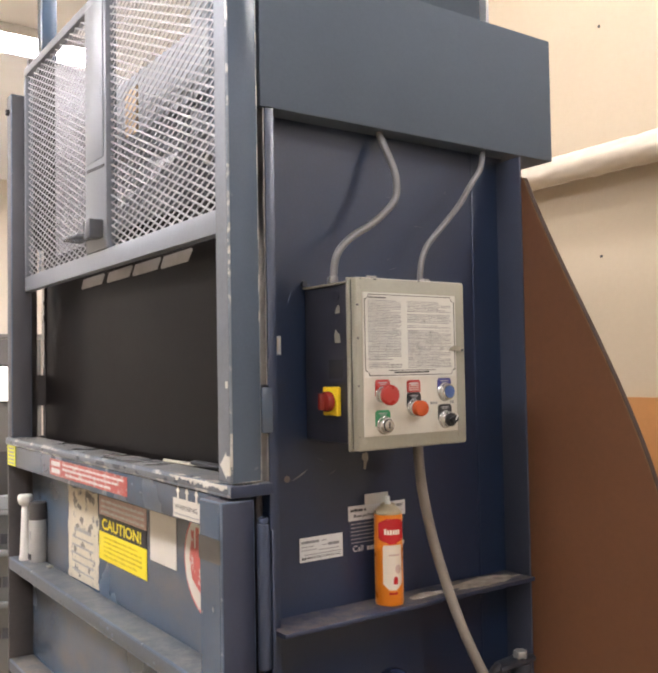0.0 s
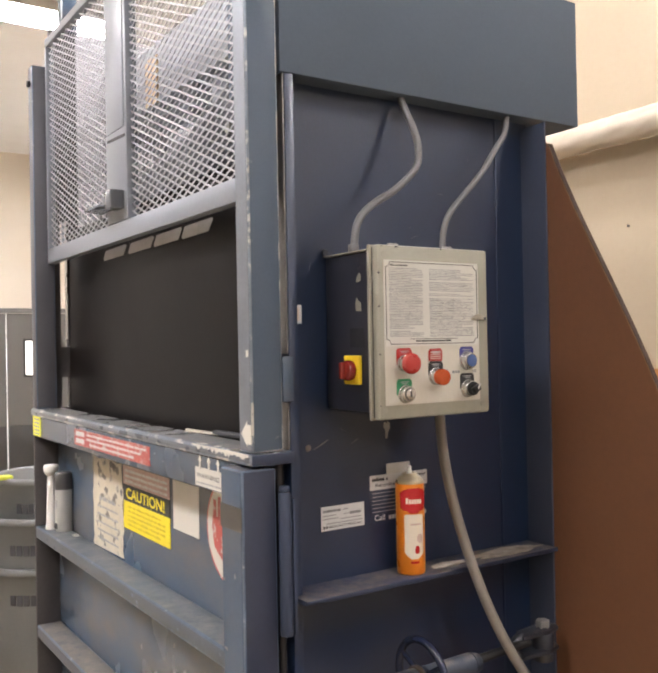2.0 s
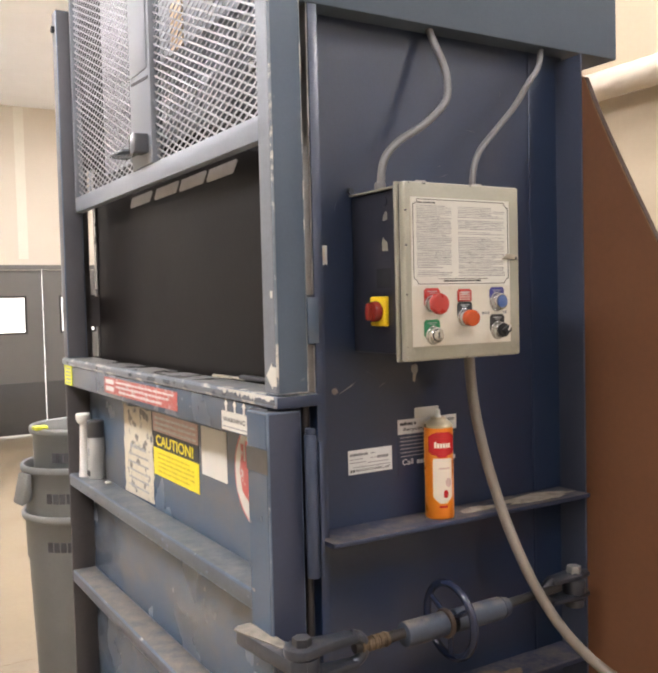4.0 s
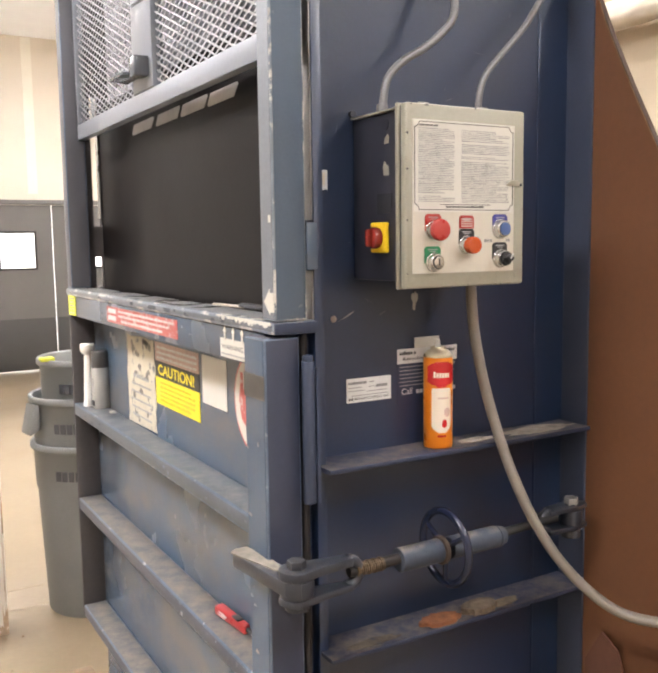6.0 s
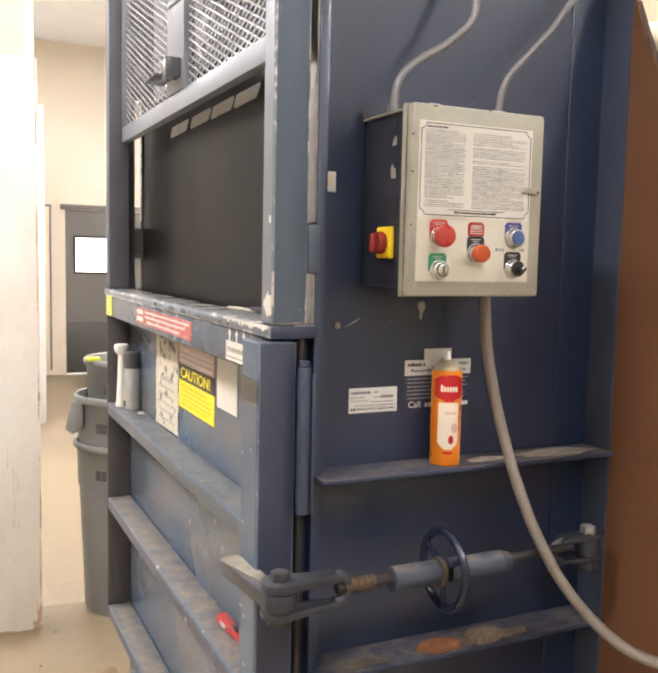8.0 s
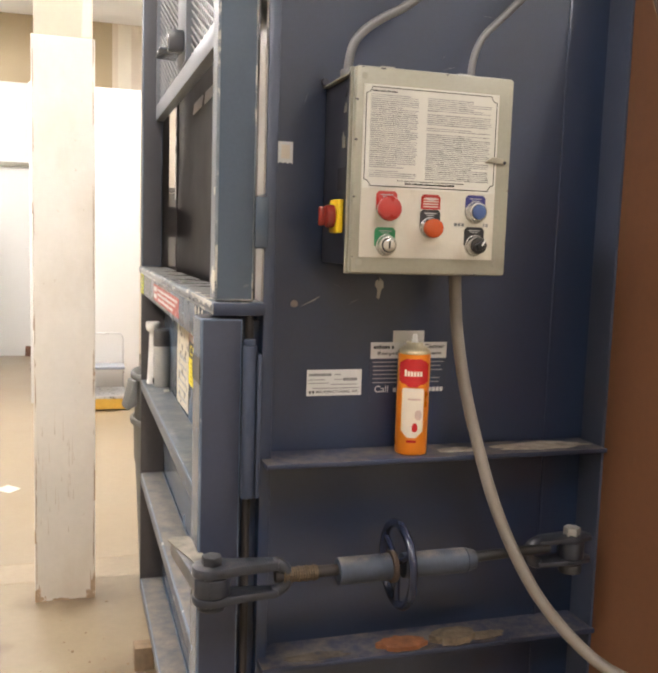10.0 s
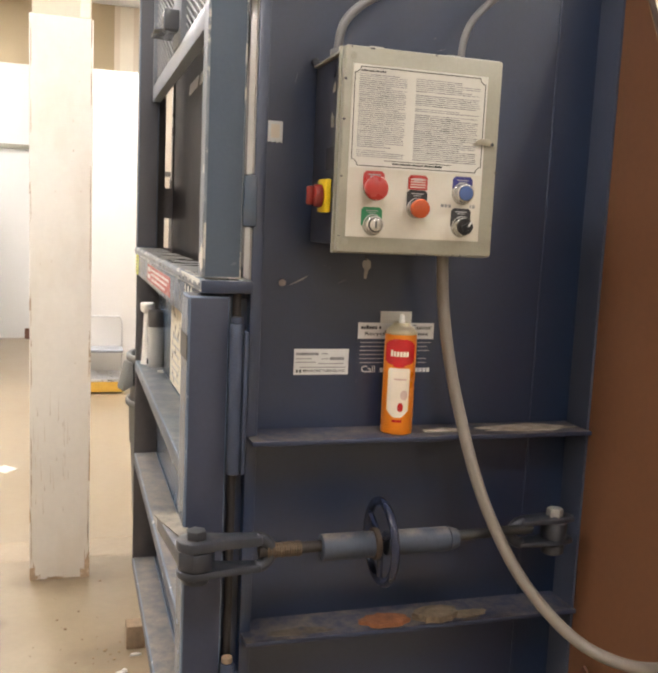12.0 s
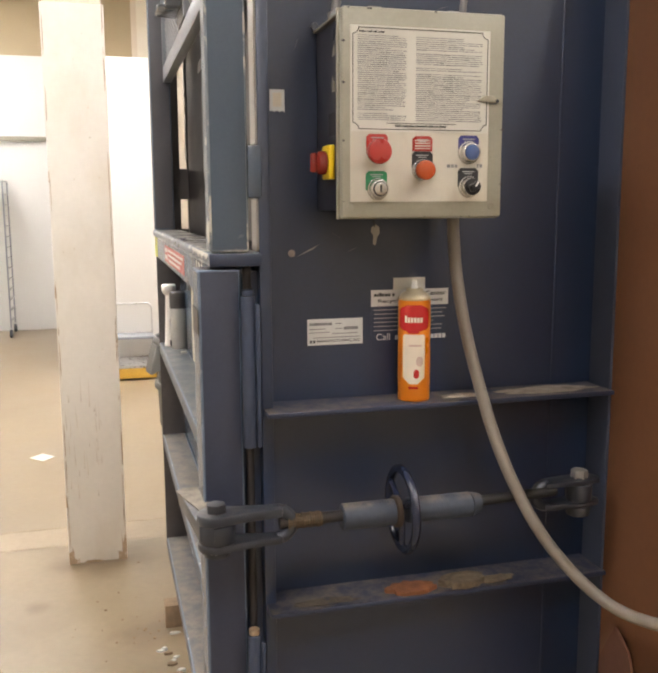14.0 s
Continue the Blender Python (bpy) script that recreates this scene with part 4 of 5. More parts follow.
part("button_cap", cyl((1.305, 1.3765, 1.877), (1.305, 1.381, 1.877), 0.0135, seg=28, bev=0.002), M_bluebtn, bz, "blue push button")
label_tag(1.1315, 1.811, M_green)
bz = bezel(1.134, 1.813, 0.0200)
part("key_slot", box(1.1328, 1.1354, 1.3758, 1.3766, 1.807, 1.820), M_ink, bz)
part("key_ring", cyl((1.134, 1.3765, 1.813), (1.134, 1.381, 1.813), 0.0115, seg=24, bev=0.001), M_chrome, bz)
label_tag(1.3045, 1.817, M_blackpl)
bz = bezel(1.306, 1.817, 0.0205)
bm = cyl((1.306, 1.374, 1.817), (1.306, 1.381, 1.817), 0.0150, seg=28, bev=0.002)
slab([(1.2955, 1.818), (1.300, 1.807), (1.3165, 1.815), (1.312, 1.827)], "y", 1.362, 1.3745, 0.002, bm=bm)
part("selector_knob", bm, M_blackpl, bz, "black selector knob")
part("pointer", slab([(1.3035, 1.8175), (1.3065, 1.8165), (1.3125, 1.826), (1.310, 1.828)], "y", 1.3612, 1.3622), M_sticker, bz)
part("print", bars_y([(1.264, 1.270, 1.8505, 1.8560), (1.272, 1.277, 1.8508, 1.8562), (1.279, 1.284, 1.8505, 1.8560), (1.322, 1.325, 1.851, 1.857), (1.327, 1.332, 1.851, 1.857)], 1.3964, 0.0004), M_sheetink, cb, "worn grey print")
# rotary switch on the dark side
sw = part("switch_plate", box(1.065, 1.0758, 1.463, 1.517, 1.832, 1.893, 0.003), M_yellow, cb, "yellow switch plate")
bm = cyl((1.065, 1.490, 1.862), (1.048, 1.490, 1.862), 0.0225, 0.0205, seg=28, bev=0.004)
box(1.036, 1.050, 1.4845, 1.4955, 1.844, 1.880, 0.004, bm=bm)
part("rotary_knob", bm, M_knob, sw, "red rotary switch knob")
part("side_label", box(1.0752, 1.0759, 1.455, 1.505, 1.91, 1.95), M_dark, cb, "dark rating label")
part("side_label", slab([(1.463, 1.985), (1.482, 1.986), (1.484, 2.003), (1.479, 2.014), (1.472, 2.006), (1.465, 2.003)], "x", 1.0752, 1.0759), M_lid, cb, "torn white label")
part("side_label", slab([(1.464, 2.048), (1.480, 2.047), (1.477, 2.058), (1.468, 2.066), (1.463, 2.060)], "x", 1.0752, 1.0759), M_lid, cb)
part("knockout", cyl((1.0745, 1.475, 2.085), (1.076, 1.475, 2.085), 0.011, seg=20), M_boxside, cb)
# key hanging below the box
k = part("hanging_tag", slab([(1.160, 1.712), (1.165, 1.710), (1.168, 1.726), (1.173, 1.732), (1.172, 1.744), (1.165, 1.749), (1.157, 1.744), (1.156, 1.735), (1.161, 1.728)], "y", 1.50, 1.502), M_greybolt, cb, "small key on a wire")
part("wire", tube([(1.158, 1.5, 1.776), (1.160, 1.5, 1.76), (1.163, 1.5, 1.745)], 0.0012, 6, 3), M_dark, k)

# ---- conduits and supply cable ----
c1 = thing("conduit", (1.08, 1.5, 2.11), "thin grey flexible conduit into the control box", "conduit", "conduits")
part("pipe", tube([(1.275, 1.575, 2.52), (1.278, 1.568, 2.478), (1.283, 1.535, 2.41), (1.272, 1.505, 2.36), (1.264, 1.5, 2.315), (1.232, 1.5, 2.28), (1.19, 1.5, 2.248), (1.146, 1.5, 2.223), (1.112, 1.5, 2.196), (1.093, 1.5, 2.165), (1.085, 1.5, 2.11)], 0.0082, 16), M_conduit, c1)
part("fitting", cyl((1.085, 1.5, 2.112), (1.085, 1.5, 2.128), 0.0115, seg=18, bev=0.002), M_conduit, c1)
c2 = thing("conduit", (1.32, 1.5, 2.11), "thin grey flexible conduit into the control box", "conduit", "conduits")
part("pipe", tube([(1.628, 1.576, 2.52), (1.618, 1.568, 2.485), (1.575, 1.535, 2.43), (1.505, 1.5, 2.375), (1.468, 1.5, 2.325), (1.427, 1.5, 2.283), (1.387, 1.5, 2.244), (1.355, 1.5, 2.21), (1.338, 1.5, 2.17), (1.332, 1.5, 2.11)], 0.0070, 16), M_conduit, c2)
part("fitting", cyl((1.332, 1.5, 2.112), (1.332, 1.5, 2.126), 0.0105, seg=18, bev=0.002), M_conduit, c2)
cable = thing("supply_cable", (1.33, 1.51, 0.0), "thick grey-beige supply cable hanging from the control box", "cable")
part("jacket", tube([(1.328, 1.515, 1.775), (1.331, 1.515, 1.72), (1.338, 1.511, 1.64), (1.354, 1.496, 1.53), (1.379, 1.474, 1.414), (1.402, 1.445, 1.315), (1.435, 1.417, 1.223), (1.474, 1.380, 1.140), (1.525, 1.338, 1.070), (1.575, 1.290, 1.025), (1.61, 1.22, 1.022), (1.632, 1.15, 1.047), (1.625, 1.06, 1.105), (1.64, 0.9, 1.14), (1.72, 0.70, 1.02), (1.80, 0.56, 0.5), (1.84, 0.45, 0.013)], 0.0118, 16), M_cable, cable)
part("gland", cyl((1.328, 1.515, 1.762), (1.328, 1.515, 1.776), 0.0150, seg=18, bev=0.002), M_cable, cable)

# ---- stickers on the side panel ----
def plate_y(name, x0, x1, z0, z1, material, label, y=1.5995, t=0.0012):
    ob = thing(name, ((x0 + x1) / 2, y, z0), label, "sticker")
    part("backing", box(x0, x1, y - t, y, z0, z1), material, ob)
    return ob, y - t


ob, y = plate_y("rating_plate", 1.054, 1.170, 1.506, 1.559, M_sticker, "scratched silver-white maker's plate with small print on the panel")
part("print", bars_y([(1.058, 1.092, 1.538, 1.5395), (1.112, 1.128, 1.538, 1.5395), (1.130, 1.160, 1.536, 1.542), (1.058, 1.100, 1.531, 1.5325), (1.105, 1.160, 1.528, 1.5295), (1.066, 1.165, 1.5205, 1.522), (1.112, 1.125, 1.548, 1.550), (1.058, 1.105, 1.546, 1.5515)], y), M_sheetink, ob)
part("print", bars_y([(1.059, 1.063, 1.5105, 1.5165), (1.0655, 1.070, 1.5105, 1.5165)], y), M_ink, ob)
part("lettering", letters("MANUFACTURING, INC", 0.0065, (1.074, y - 0.0005, 1.5105), "-y", 0.090, 0.012), M_ink, ob)
ob, y = plate_y("store_sticker", 1.188, 1.357, 1.5805, 1.614, M_sticker, "white sticker with two lines of bold black print")
part("print", bars_y(words(1.194, 1.240, 1.6005, 1.6085), y), M_ink, ob)
for text, x0, z0, w in (("Center", 1.306, 1.6005, 0.046), ("Recycling", 1.203, 1.5855, 0.062), ("Equipment", 1.277, 1.5855, 0.068)):
    part("lettering", letters(text, 0.0095, (x0, y - 0.0005, z0), "-y", w, 0.018), M_ink, ob)
ob, y = plate_y("blank_sticker", 1.236, 1.305, 1.6135, 1.638, M_paper, "blank off-white sticker on the side panel")
ob = thing("notice_sticker", (1.27, 1.5995, 1.49), "dark blue notice with small white print lines", "sticker")
part("backing", box(1.188, 1.358, 1.5987, 1.5995, 1.488, 1.580), M_panel, ob)
part("print", bars_y([(1.194, 1.194 + w, 1.572 - 0.0085 * i, 1.5738 - 0.0085 * i) for i, w in enumerate((0.158, 0.15, 0.155, 0.13, 0.15, 0.148))], 1.5987), M_greyink, ob)
part("lettering", letters("Call", 0.014, (1.199, 1.5982, 1.510), "-y", 0.030, 0.01), M_sticker, ob)
part("number_bar", bars_y(words(1.240, 1.352, 1.510, 1.522), 1.5987), M_sticker, ob)
ob = thing("small_sticker", (0.9985, 1.5995, 1.962), "small cream sticker with a bitten lower edge", "sticker")
bite = [(0.984 + 0.029 * i / 12, 1.962 + 0.003 * abs(math.sin(i * math.pi / 4))) for i in range(13)]
part("backing", slab(bite + [(1.013, 2.004), (0.984, 2.004)], "y", 1.5983, 1.5995), M_sticker, ob)
part("field", box(0.990, 1.007, 1.5979, 1.5983, 1.972, 1.998), M_canwhite, ob, "yellowed cream middle")
ob = thing("knob_plug", (1.022, 1.58, 1.685), "small pale round plug on the panel", "plug")
part("cap", cyl((1.0235, 1.5965, 1.692), (1.0235, 1.5995, 1.692), 0.0072, seg=18, bev=0.001), M_tag, ob)

# ---- spray can on the side ledge ----
can = thing("spray_can", (1.263, 1.548, 1.395), "orange aerosol can with a red and cream label on the ledge", "spray can")
cx, cy, cz = 1.263, 1.548, 1.3955
R = 0.0325
part("body", lathe([(0, 0.004), (R - 0.006, 0.0), (R - 0.001, 0.0), (R, 0.003), (R, 0.200), (R - 0.001, 0.203)], (cx, cy, cz), 48), M_can, can)
part("rim", lathe([(R - 0.001, 0.203), (R + 0.0005, 0.205), (R - 0.001, 0.209), (0.0275, 0.2135), (0.0225, 0.2185), (0.0175, 0.2205), (0.0180, 0.2250), (0.0150, 0.2262), (0.0135, 0.2235), (0.0, 0.2225)], (cx, cy, cz), 40), M_tin, can, "gold-grey metal dome")
part("valve", lathe([(0.0065, 0.222), (0.0065, 0.230), (0.0050, 0.2315), (0.0050, 0.2395), (0.0035, 0.2415), (0.0, 0.2415)], (cx, cy, cz), 20), M_whitepl, can, "small white valve stem")


def wrap(a0, a1, zs, r, material, label):
    """A curved label on the can: rows of height and angular half-width factor."""
    bm = bmesh.new()
    rows = []
    for z, f in zs:
        am, h = (a0 + a1) / 2, (a1 - a0) / 2 * f
        rows.append([bm.verts.new((cx + r * math.cos(am - h + 2 * h * i / 14), cy + r * math.sin(am - h + 2 * h * i / 14), cz + z)) for i in range(15)])
    for a, b in zip(rows, rows[1:]):
        for i in range(14):
            bm.faces.new((a[i], a[i + 1], b[i + 1], b[i]))
    return part("label", bm, material, can, label)


A = -math.pi / 2 - 0.38
wrap(A - 1.05, A + 1.05, [(0.138, 0.25), (0.145, 0.75), (0.150, 1), (0.184, 1), (0.190, 0.75), (0.195, 0.4)], R + 0.0006, M_canred, "red label band")
wrap(A - 0.72, A + 0.72, [(0.036, 0.35), (0.044, 0.75), (0.050, 1), (0.131, 1), (0.136, 0.9)], R + 0.0005, M_canwhite, "cream label field")
for i in range(6):
    a = A - 0.5 + 0.19 * i
    wrap(a - 0.07, a + 0.07, [(0.160, 1), (0.170 + 0.003 * (i == 0), 1)], R + 0.0011, M_canwhite, "pale mark on the red band")
wrap(A - 0.3, A + 0.5, [(0.112, 1), (0.116, 1)], R + 0.0010, M_pink, "faint print")
wrap(A + 0.15, A + 0.6, [(0.072, 0.5), (0.078, 1), (0.086, 1), (0.092, 0.5)], R + 0.0010, M_pink, "pale round motif")
wrap(A + 0.0, A + 0.35, [(0.048, 0.5), (0.052, 1), (0.060, 1), (0.066, 0.5)], R + 0.0010, M_canred, "small red motif")
wrap(A - 0.3, A + 0.3, [(0.026, 1), (0.031, 1)], R + 0.0006, M_canred, "red print")

# ---- stickers on the door ----
def plate_x(name, y0, y1, z0, z1, x, material, label, t=0.0012):
    ob = thing(name, (x, (y0 + y1) / 2, z0), label, "sticker")
    part("backing", box(x - t, x, y0, y1, z0, z1), material, ob)
    return ob, x - t


XP = 0.9495
n = 14
torn = [(2.562, 1.268), (2.851, 1.262)] + [(2.851 + rnd.uniform(-0.010, 0.004), 1.27 + 0.29 * i / n) for i in range(n + 1)] + [(2.851 - 0.289 * i / 6, 1.563 - rnd.random() * 0.012) for i in range(1, 6)] + [(2.562 + rnd.uniform(-0.004, 0.012), 1.56 - 0.29 * i / n) for i in range(n)]
ob = thing("torn_label", (XP, 2.70, 1.26), "torn and scuffed cream paper label on the door plate", "sticker")
part("backing", slab(torn, "x", XP - 0.0012, XP), M_oldpaper, ob)
part("print", bars_x([q for i in range(5) for q in words(2.61, 2.81, 1.395 - 0.026 * i, 1.402 - 0.026 * i)] + words(2.63, 2.79, 1.42, 1.434), XP - 0.0012), M_greyink, ob)
for i in range(15):
    y, z = chips.uniform(2.585, 2.83), 1.55 - 0.13 * chips.random() ** 1.5
    if i > 11:
        z = chips.uniform(1.28, 1.40)
    rim = [(y + chips.uniform(0.007, 0.024) * math.cos(a * 0.8976), z + chips.uniform(0.004, 0.018) * math.sin(a * 0.8976)) for a in range(7)]
    part("rubbed_hole", slab(rim, "x", XP - 0.0017, XP - 0.0011), M_rubbed, ob, "dark rubbed hole in the paper")
ob = thing("caution_sticker", (XP, 2.375, 1.37), "black and yellow caution sticker on the door plate", "sticker")
top = part("header", box(XP - 0.0012, XP, 2.195, 2.557, 1.502, 1.560), M_pink, ob, "faded pink strip")
part("print", bars_x([q for i in range(3) for q in words(2.21, 2.54, 1.509 + 0.016 * i, 1.517 + 0.016 * i)], XP - 0.0012), M_sticker, top)
part("band", box(XP - 0.0012, XP, 2.194, 2.557, 1.452, 1.5015), M_ink, ob, "black band")
part("band", box(XP - 0.0012, XP, 2.194, 2.557, 1.368, 1.4518), M_yellowvinyl, ob, "yellow field")
part("lettering", letters("CAUTION!", 0.033, (XP - 0.0018, 2.53, 1.460), "-x", 0.30, 0.025), M_yellowvinyl, ob, "yellow bold word")
part("print", bars_x([q for i in range(5) for q in words(2.23 + 0.03 * (i in (0, 4)), 2.52, 1.434 - 0.0135 * i, 1.440 - 0.0135 * i)], XP - 0.0012), M_yellowprint, ob)
plate_x("blank_label", 2.006, 2.170, 1.430, 1.561, XP, M_paper, "blank off-white paper label on the door plate")
ob = thing("round_sticker", (XP, 1.83, 1.32), "round white sticker with a red ring and red hand shape", "sticker")


def disc(r, x, material, name, y=1.832, z=1.476):
    return part(name, cyl((x - 0.0008, y, z), (x, y, z), r, seg=48), material, ob)


disc(0.128, XP, M_redvinyl, "ring")
disc(0.121, XP - 0.001, M_paper, "field")
part("palm", slab([(1.80, 1.40), (1.86, 1.395), (1.915, 1.43), (1.928, 1.475), (1.922, 1.505), (1.80, 1.505)], "x", XP - 0.0026, XP - 0.0018), M_redvinyl, ob)
for i in range(5):
    part("finger", bars_x([(1.800 + 0.026 * i, 1.8155 + 0.026 * i, 1.500, 1.565 - 0.010 * abs(i - 2))], XP - 0.0019), M_redvinyl, ob)
XS = 0.860
ob, x = plate_x("red_sticker", 2.105, 2.752, 1.612, 1.662, XS, M_redvinyl, "scuffed red sticker with white print lines on the door rail")
part("print", bars_x(words(2.13, 2.63, 1.648, 1.655) + words(2.17, 2.63, 1.634, 1.641) + words(2.22, 2.60, 1.619, 1.626) + [(2.65, 2.735, 1.642, 1.656), (2.65, 2.735, 1.620, 1.634)], x), M_sticker, ob)
ob, x = plate_x("yellow_sticker", 3.165, 3.268, 1.600, 1.676, XS, M_limevinyl, "lime yellow sticker with small print on the door rail")
part("print", bars_x([(3.18, 3.25, 1.607 + 0.013 * i, 1.612 + 0.013 * i) for i in range(5)], x), M_greyink, ob)
ob = thing("warning_sticker", (XS, 1.76, 1.58), "black and white warning sticker with arrows, worn", "sticker")
part("backing", box(XS - 0.0012, XS, 1.643, 1.826, 1.602, 1.6445), M_paper, ob)
part("lettering", letters("WARNING", 0.011, (XS - 0.0018, 1.816, 1.621), "-x", 0.115, 0.014), M_ink, ob)
part("print", bars_x(words(1.66, 1.82, 1.608, 1.612), XS - 0.0012), M_greyink, ob)
for y in (1.798, 1.752, 1.705):
    part("arrow", slab([(y - 0.004, 1.640), (y + 0.004, 1.640), (y + 0.004, 1.660), (y + 0.010, 1.660), (y, 1.672), (y - 0.010, 1.660), (y - 0.004, 1.660)], "x", XS - 0.0024, XS - 0.0013), M_paper, ob)
wear = random.Random(5)
edge = [(1.83 - 0.0055 * i, 1.6965 - 0.017 * min(1, 1.3 * abs(noise.noise((i * 0.23, 3.1, 0)) + 0.45 * noise.noise((i * 0.9, 7.7, 0))) + 0.25 * (i > 22))) for i in range(51)]
part("scuff", slab([(1.553, 1.6975), (1.83, 1.6975)] + edge, "x", 0.8523, 0.8532), M_paper, ob, "rubbed white paint on the lip")
for i in range(5):
    y, w = wear.uniform(1.57, 1.80), wear.uniform(0.006, 0.02)
    rim = [(0.854 + wear.uniform(0.004, 0.012) * (1 + math.cos(a * 0.785)), y + w * wear.uniform(0.6, 1.1) * math.sin(a * 0.785)) for a in range(8)]
    part("scuff", slab(rim, "z", 1.6989, 1.6994), M_paper, ob, "rubbed white paint on the rail")
ob = thing("arrow_sticker", (0.857, 1.565, 1.715), "white arrow sticker on the blue post", "sticker")
part("backing", slab([(1.545, 1.718), (1.562, 1.718), (1.562, 1.712), (1.588, 1.738), (1.562, 1.765), (1.562, 1.757), (1.545, 1.757)], "x", 0.8555, 0.8568), M_paper, ob)
plate_x("dot_sticker", 1.553, 1.562, 1.895, 1.909, 0.8568, M_paper, "tiny white sticker on the blue post")
plate_x("tape_strip", 1.547, 1.641, 1.543, 1.592, 0.8321, M_tape, "worn brown tape on the door stile")

# ---- things on the door shelves ----
SZ = 1.2625
tb1 = thing("tube_bottle", (0.897, 3.175, SZ), "white plastic tube standing on its wide cap on the shelf", "bottle")
part("body", lathe([(0.0, 0), (0.022, 0.0), (0.023, 0.005), (0.020, 0.02), (0.016, 0.11), (0.0135, 0.18), (0.0125, 0.193)], (0.897, 3.175, SZ), 24), M_whitepl, tb1)
part("cap", lathe([(0.0125, 0.193), (0.021, 0.199), (0.026, 0.209), (0.027, 0.226), (0.024, 0.233), (0.0, 0.234)], (0.897, 3.175, SZ), 24), M_whitepl, tb1)
sp = thing("aerosol_bottle", (0.925, 3.115, SZ), "white and grey aerosol bottle with a dark cap on the shelf", "bottle")
part("body", lathe([(0.0, 0), (0.030, 0.0), (0.031, 0.004), (0.031, 0.15), (0.029, 0.155)], (0.925, 3.115, SZ), 32), M_cansilver, sp)
part("cap", lathe([(0.0315, 0.15), (0.0315, 0.205), (0.028, 0.212), (0.0, 0.213)], (0.925, 3.115, SZ), 32), M_greycap, sp, "dark grey cap")
part("label", box(0.8925, 0.896, 3.10, 3.13, SZ + 0.01, SZ + 0.03, 0.001), M_ink, sp)
part("label", box(0.8925, 0.896, 3.102, 3.118, SZ + 0.085, SZ + 0.11, 0.001), M_greyink, sp)
ob = thing("paper_scrap", (0.93, 2.99, SZ), "small white scrap on the shelf", "scrap")
part("scrap", box(0.92, 0.94, 2.98, 3.005, SZ, SZ + 0.006, 0.002), M_paper, ob)
lt = thing("utility_lighter", (0.93, 1.94, 0.894), "red utility lighter with a black nozzle on the door rib", "lighter")
part("body", slab([(0.908, 2.035), (0.937, 2.045), (0.944, 1.89), (0.924, 1.88)], "z", 0.894, 0.918, 0.006), M_redtool, lt)
part("nozzle", cyl((0.934, 1.89, 0.906), (0.939, 1.79, 0.906), 0.006, seg=18), M_blackpl, lt)
part("trigger", box(0.920, 0.938, 1.915, 1.950, 0.9175, 0.921, 0.001), M_blackpl, lt)
part("print", bars_x([(1.975, 2.02, 0.902, 0.905), (1.965, 2.01, 0.909, 0.912)], 0.913, 0.003), M_sticker, lt)
ob = thing("cardboard_scrap", (0.95, 2.0, 1.70), "curled cardboard scraps behind the door top rail", "scrap")
part("scrap", slab([(0.938, 2.06), (0.958, 2.10), (0.972, 1.95), (0.955, 1.90)], "z", 1.7, 1.704, 0.001), M_oldpaper, ob)
part("scrap", slab([(0.952, 1.93), (0.975, 1.95), (0.98, 1.78), (0.96, 1.80)], "z", 1.7, 1.711, 0.003), M_dark, ob)

# ---- inside the raised gate ----
ram = thing("ram_assembly", (1.35, 2.45, 2.36), "grey steel ram with gussets and hoses behind the mesh", "ram")
part("platen_top", box(1.03, 1.66, 1.65, 3.22, 2.30, 2.36, 0.004), M_steel, ram)
part("cylinder", cyl((1.34, 2.50, 2.36), (1.34, 2.50, 4.1), 0.085, seg=40, bev=0.004), M_gate, ram, "pale grey hydraulic cylinder")
part("rod_flange", cyl((1.34, 2.50, 2.36), (1.34, 2.50, 2.42), 0.14, seg=36, bev=0.006), M_dark, ram)
part("cross_beam", box(1.22, 1.46, 1.78, 3.22, 2.80, 3.02, 0.005), M_gate, ram)
# Dark slab filling the area below the sloping line behind the mesh.
part("slanting_slab", slab([(3.10, 2.361), (3.10, 2.43), (2.30, 2.55), (1.66, 2.74), (1.66, 2.361)], "x", 1.08, 1.16, 0.004), M_steel, ram, "dark slanting slab behind the mesh")
for y in (2.05, 2.75):
    part("slab_bolt", cyl((1.068, y, 2.50), (1.08, y, 2.50), 0.016, seg=6, bev=0.002), M_greybolt, ram)
part("label", box(1.212, 1.2195, 2.88, 2.99, 2.80, 2.97), M_orangelabel, ram, "faded orange label on the cross beam")

# ---- brown board beside the baler ----
prof = [(1.53, 0.0), (1.53, 2.42)]
for i in range(22):
    z = 2.415 - 1.115 * i / 21
    u = z - 2.0
    prof.append((1.3020 + 0.5187 * u + 0.1072 * u ** 2 + -0.3514 * u ** 3 + -0.0925 * u ** 4, z))
prof += [(1.075, 1.05), (1.05, 0.75), (1.02, 0.4), (1.0, 0.0)]
bd = thing("brown_board", (1.706, 1.25, 0.0), "large brown hardboard sheet with a curved edge standing beside the baler", "board")
part("sheet", slab(prof, "x", 1.700, 1.7145), M_brown, bd)
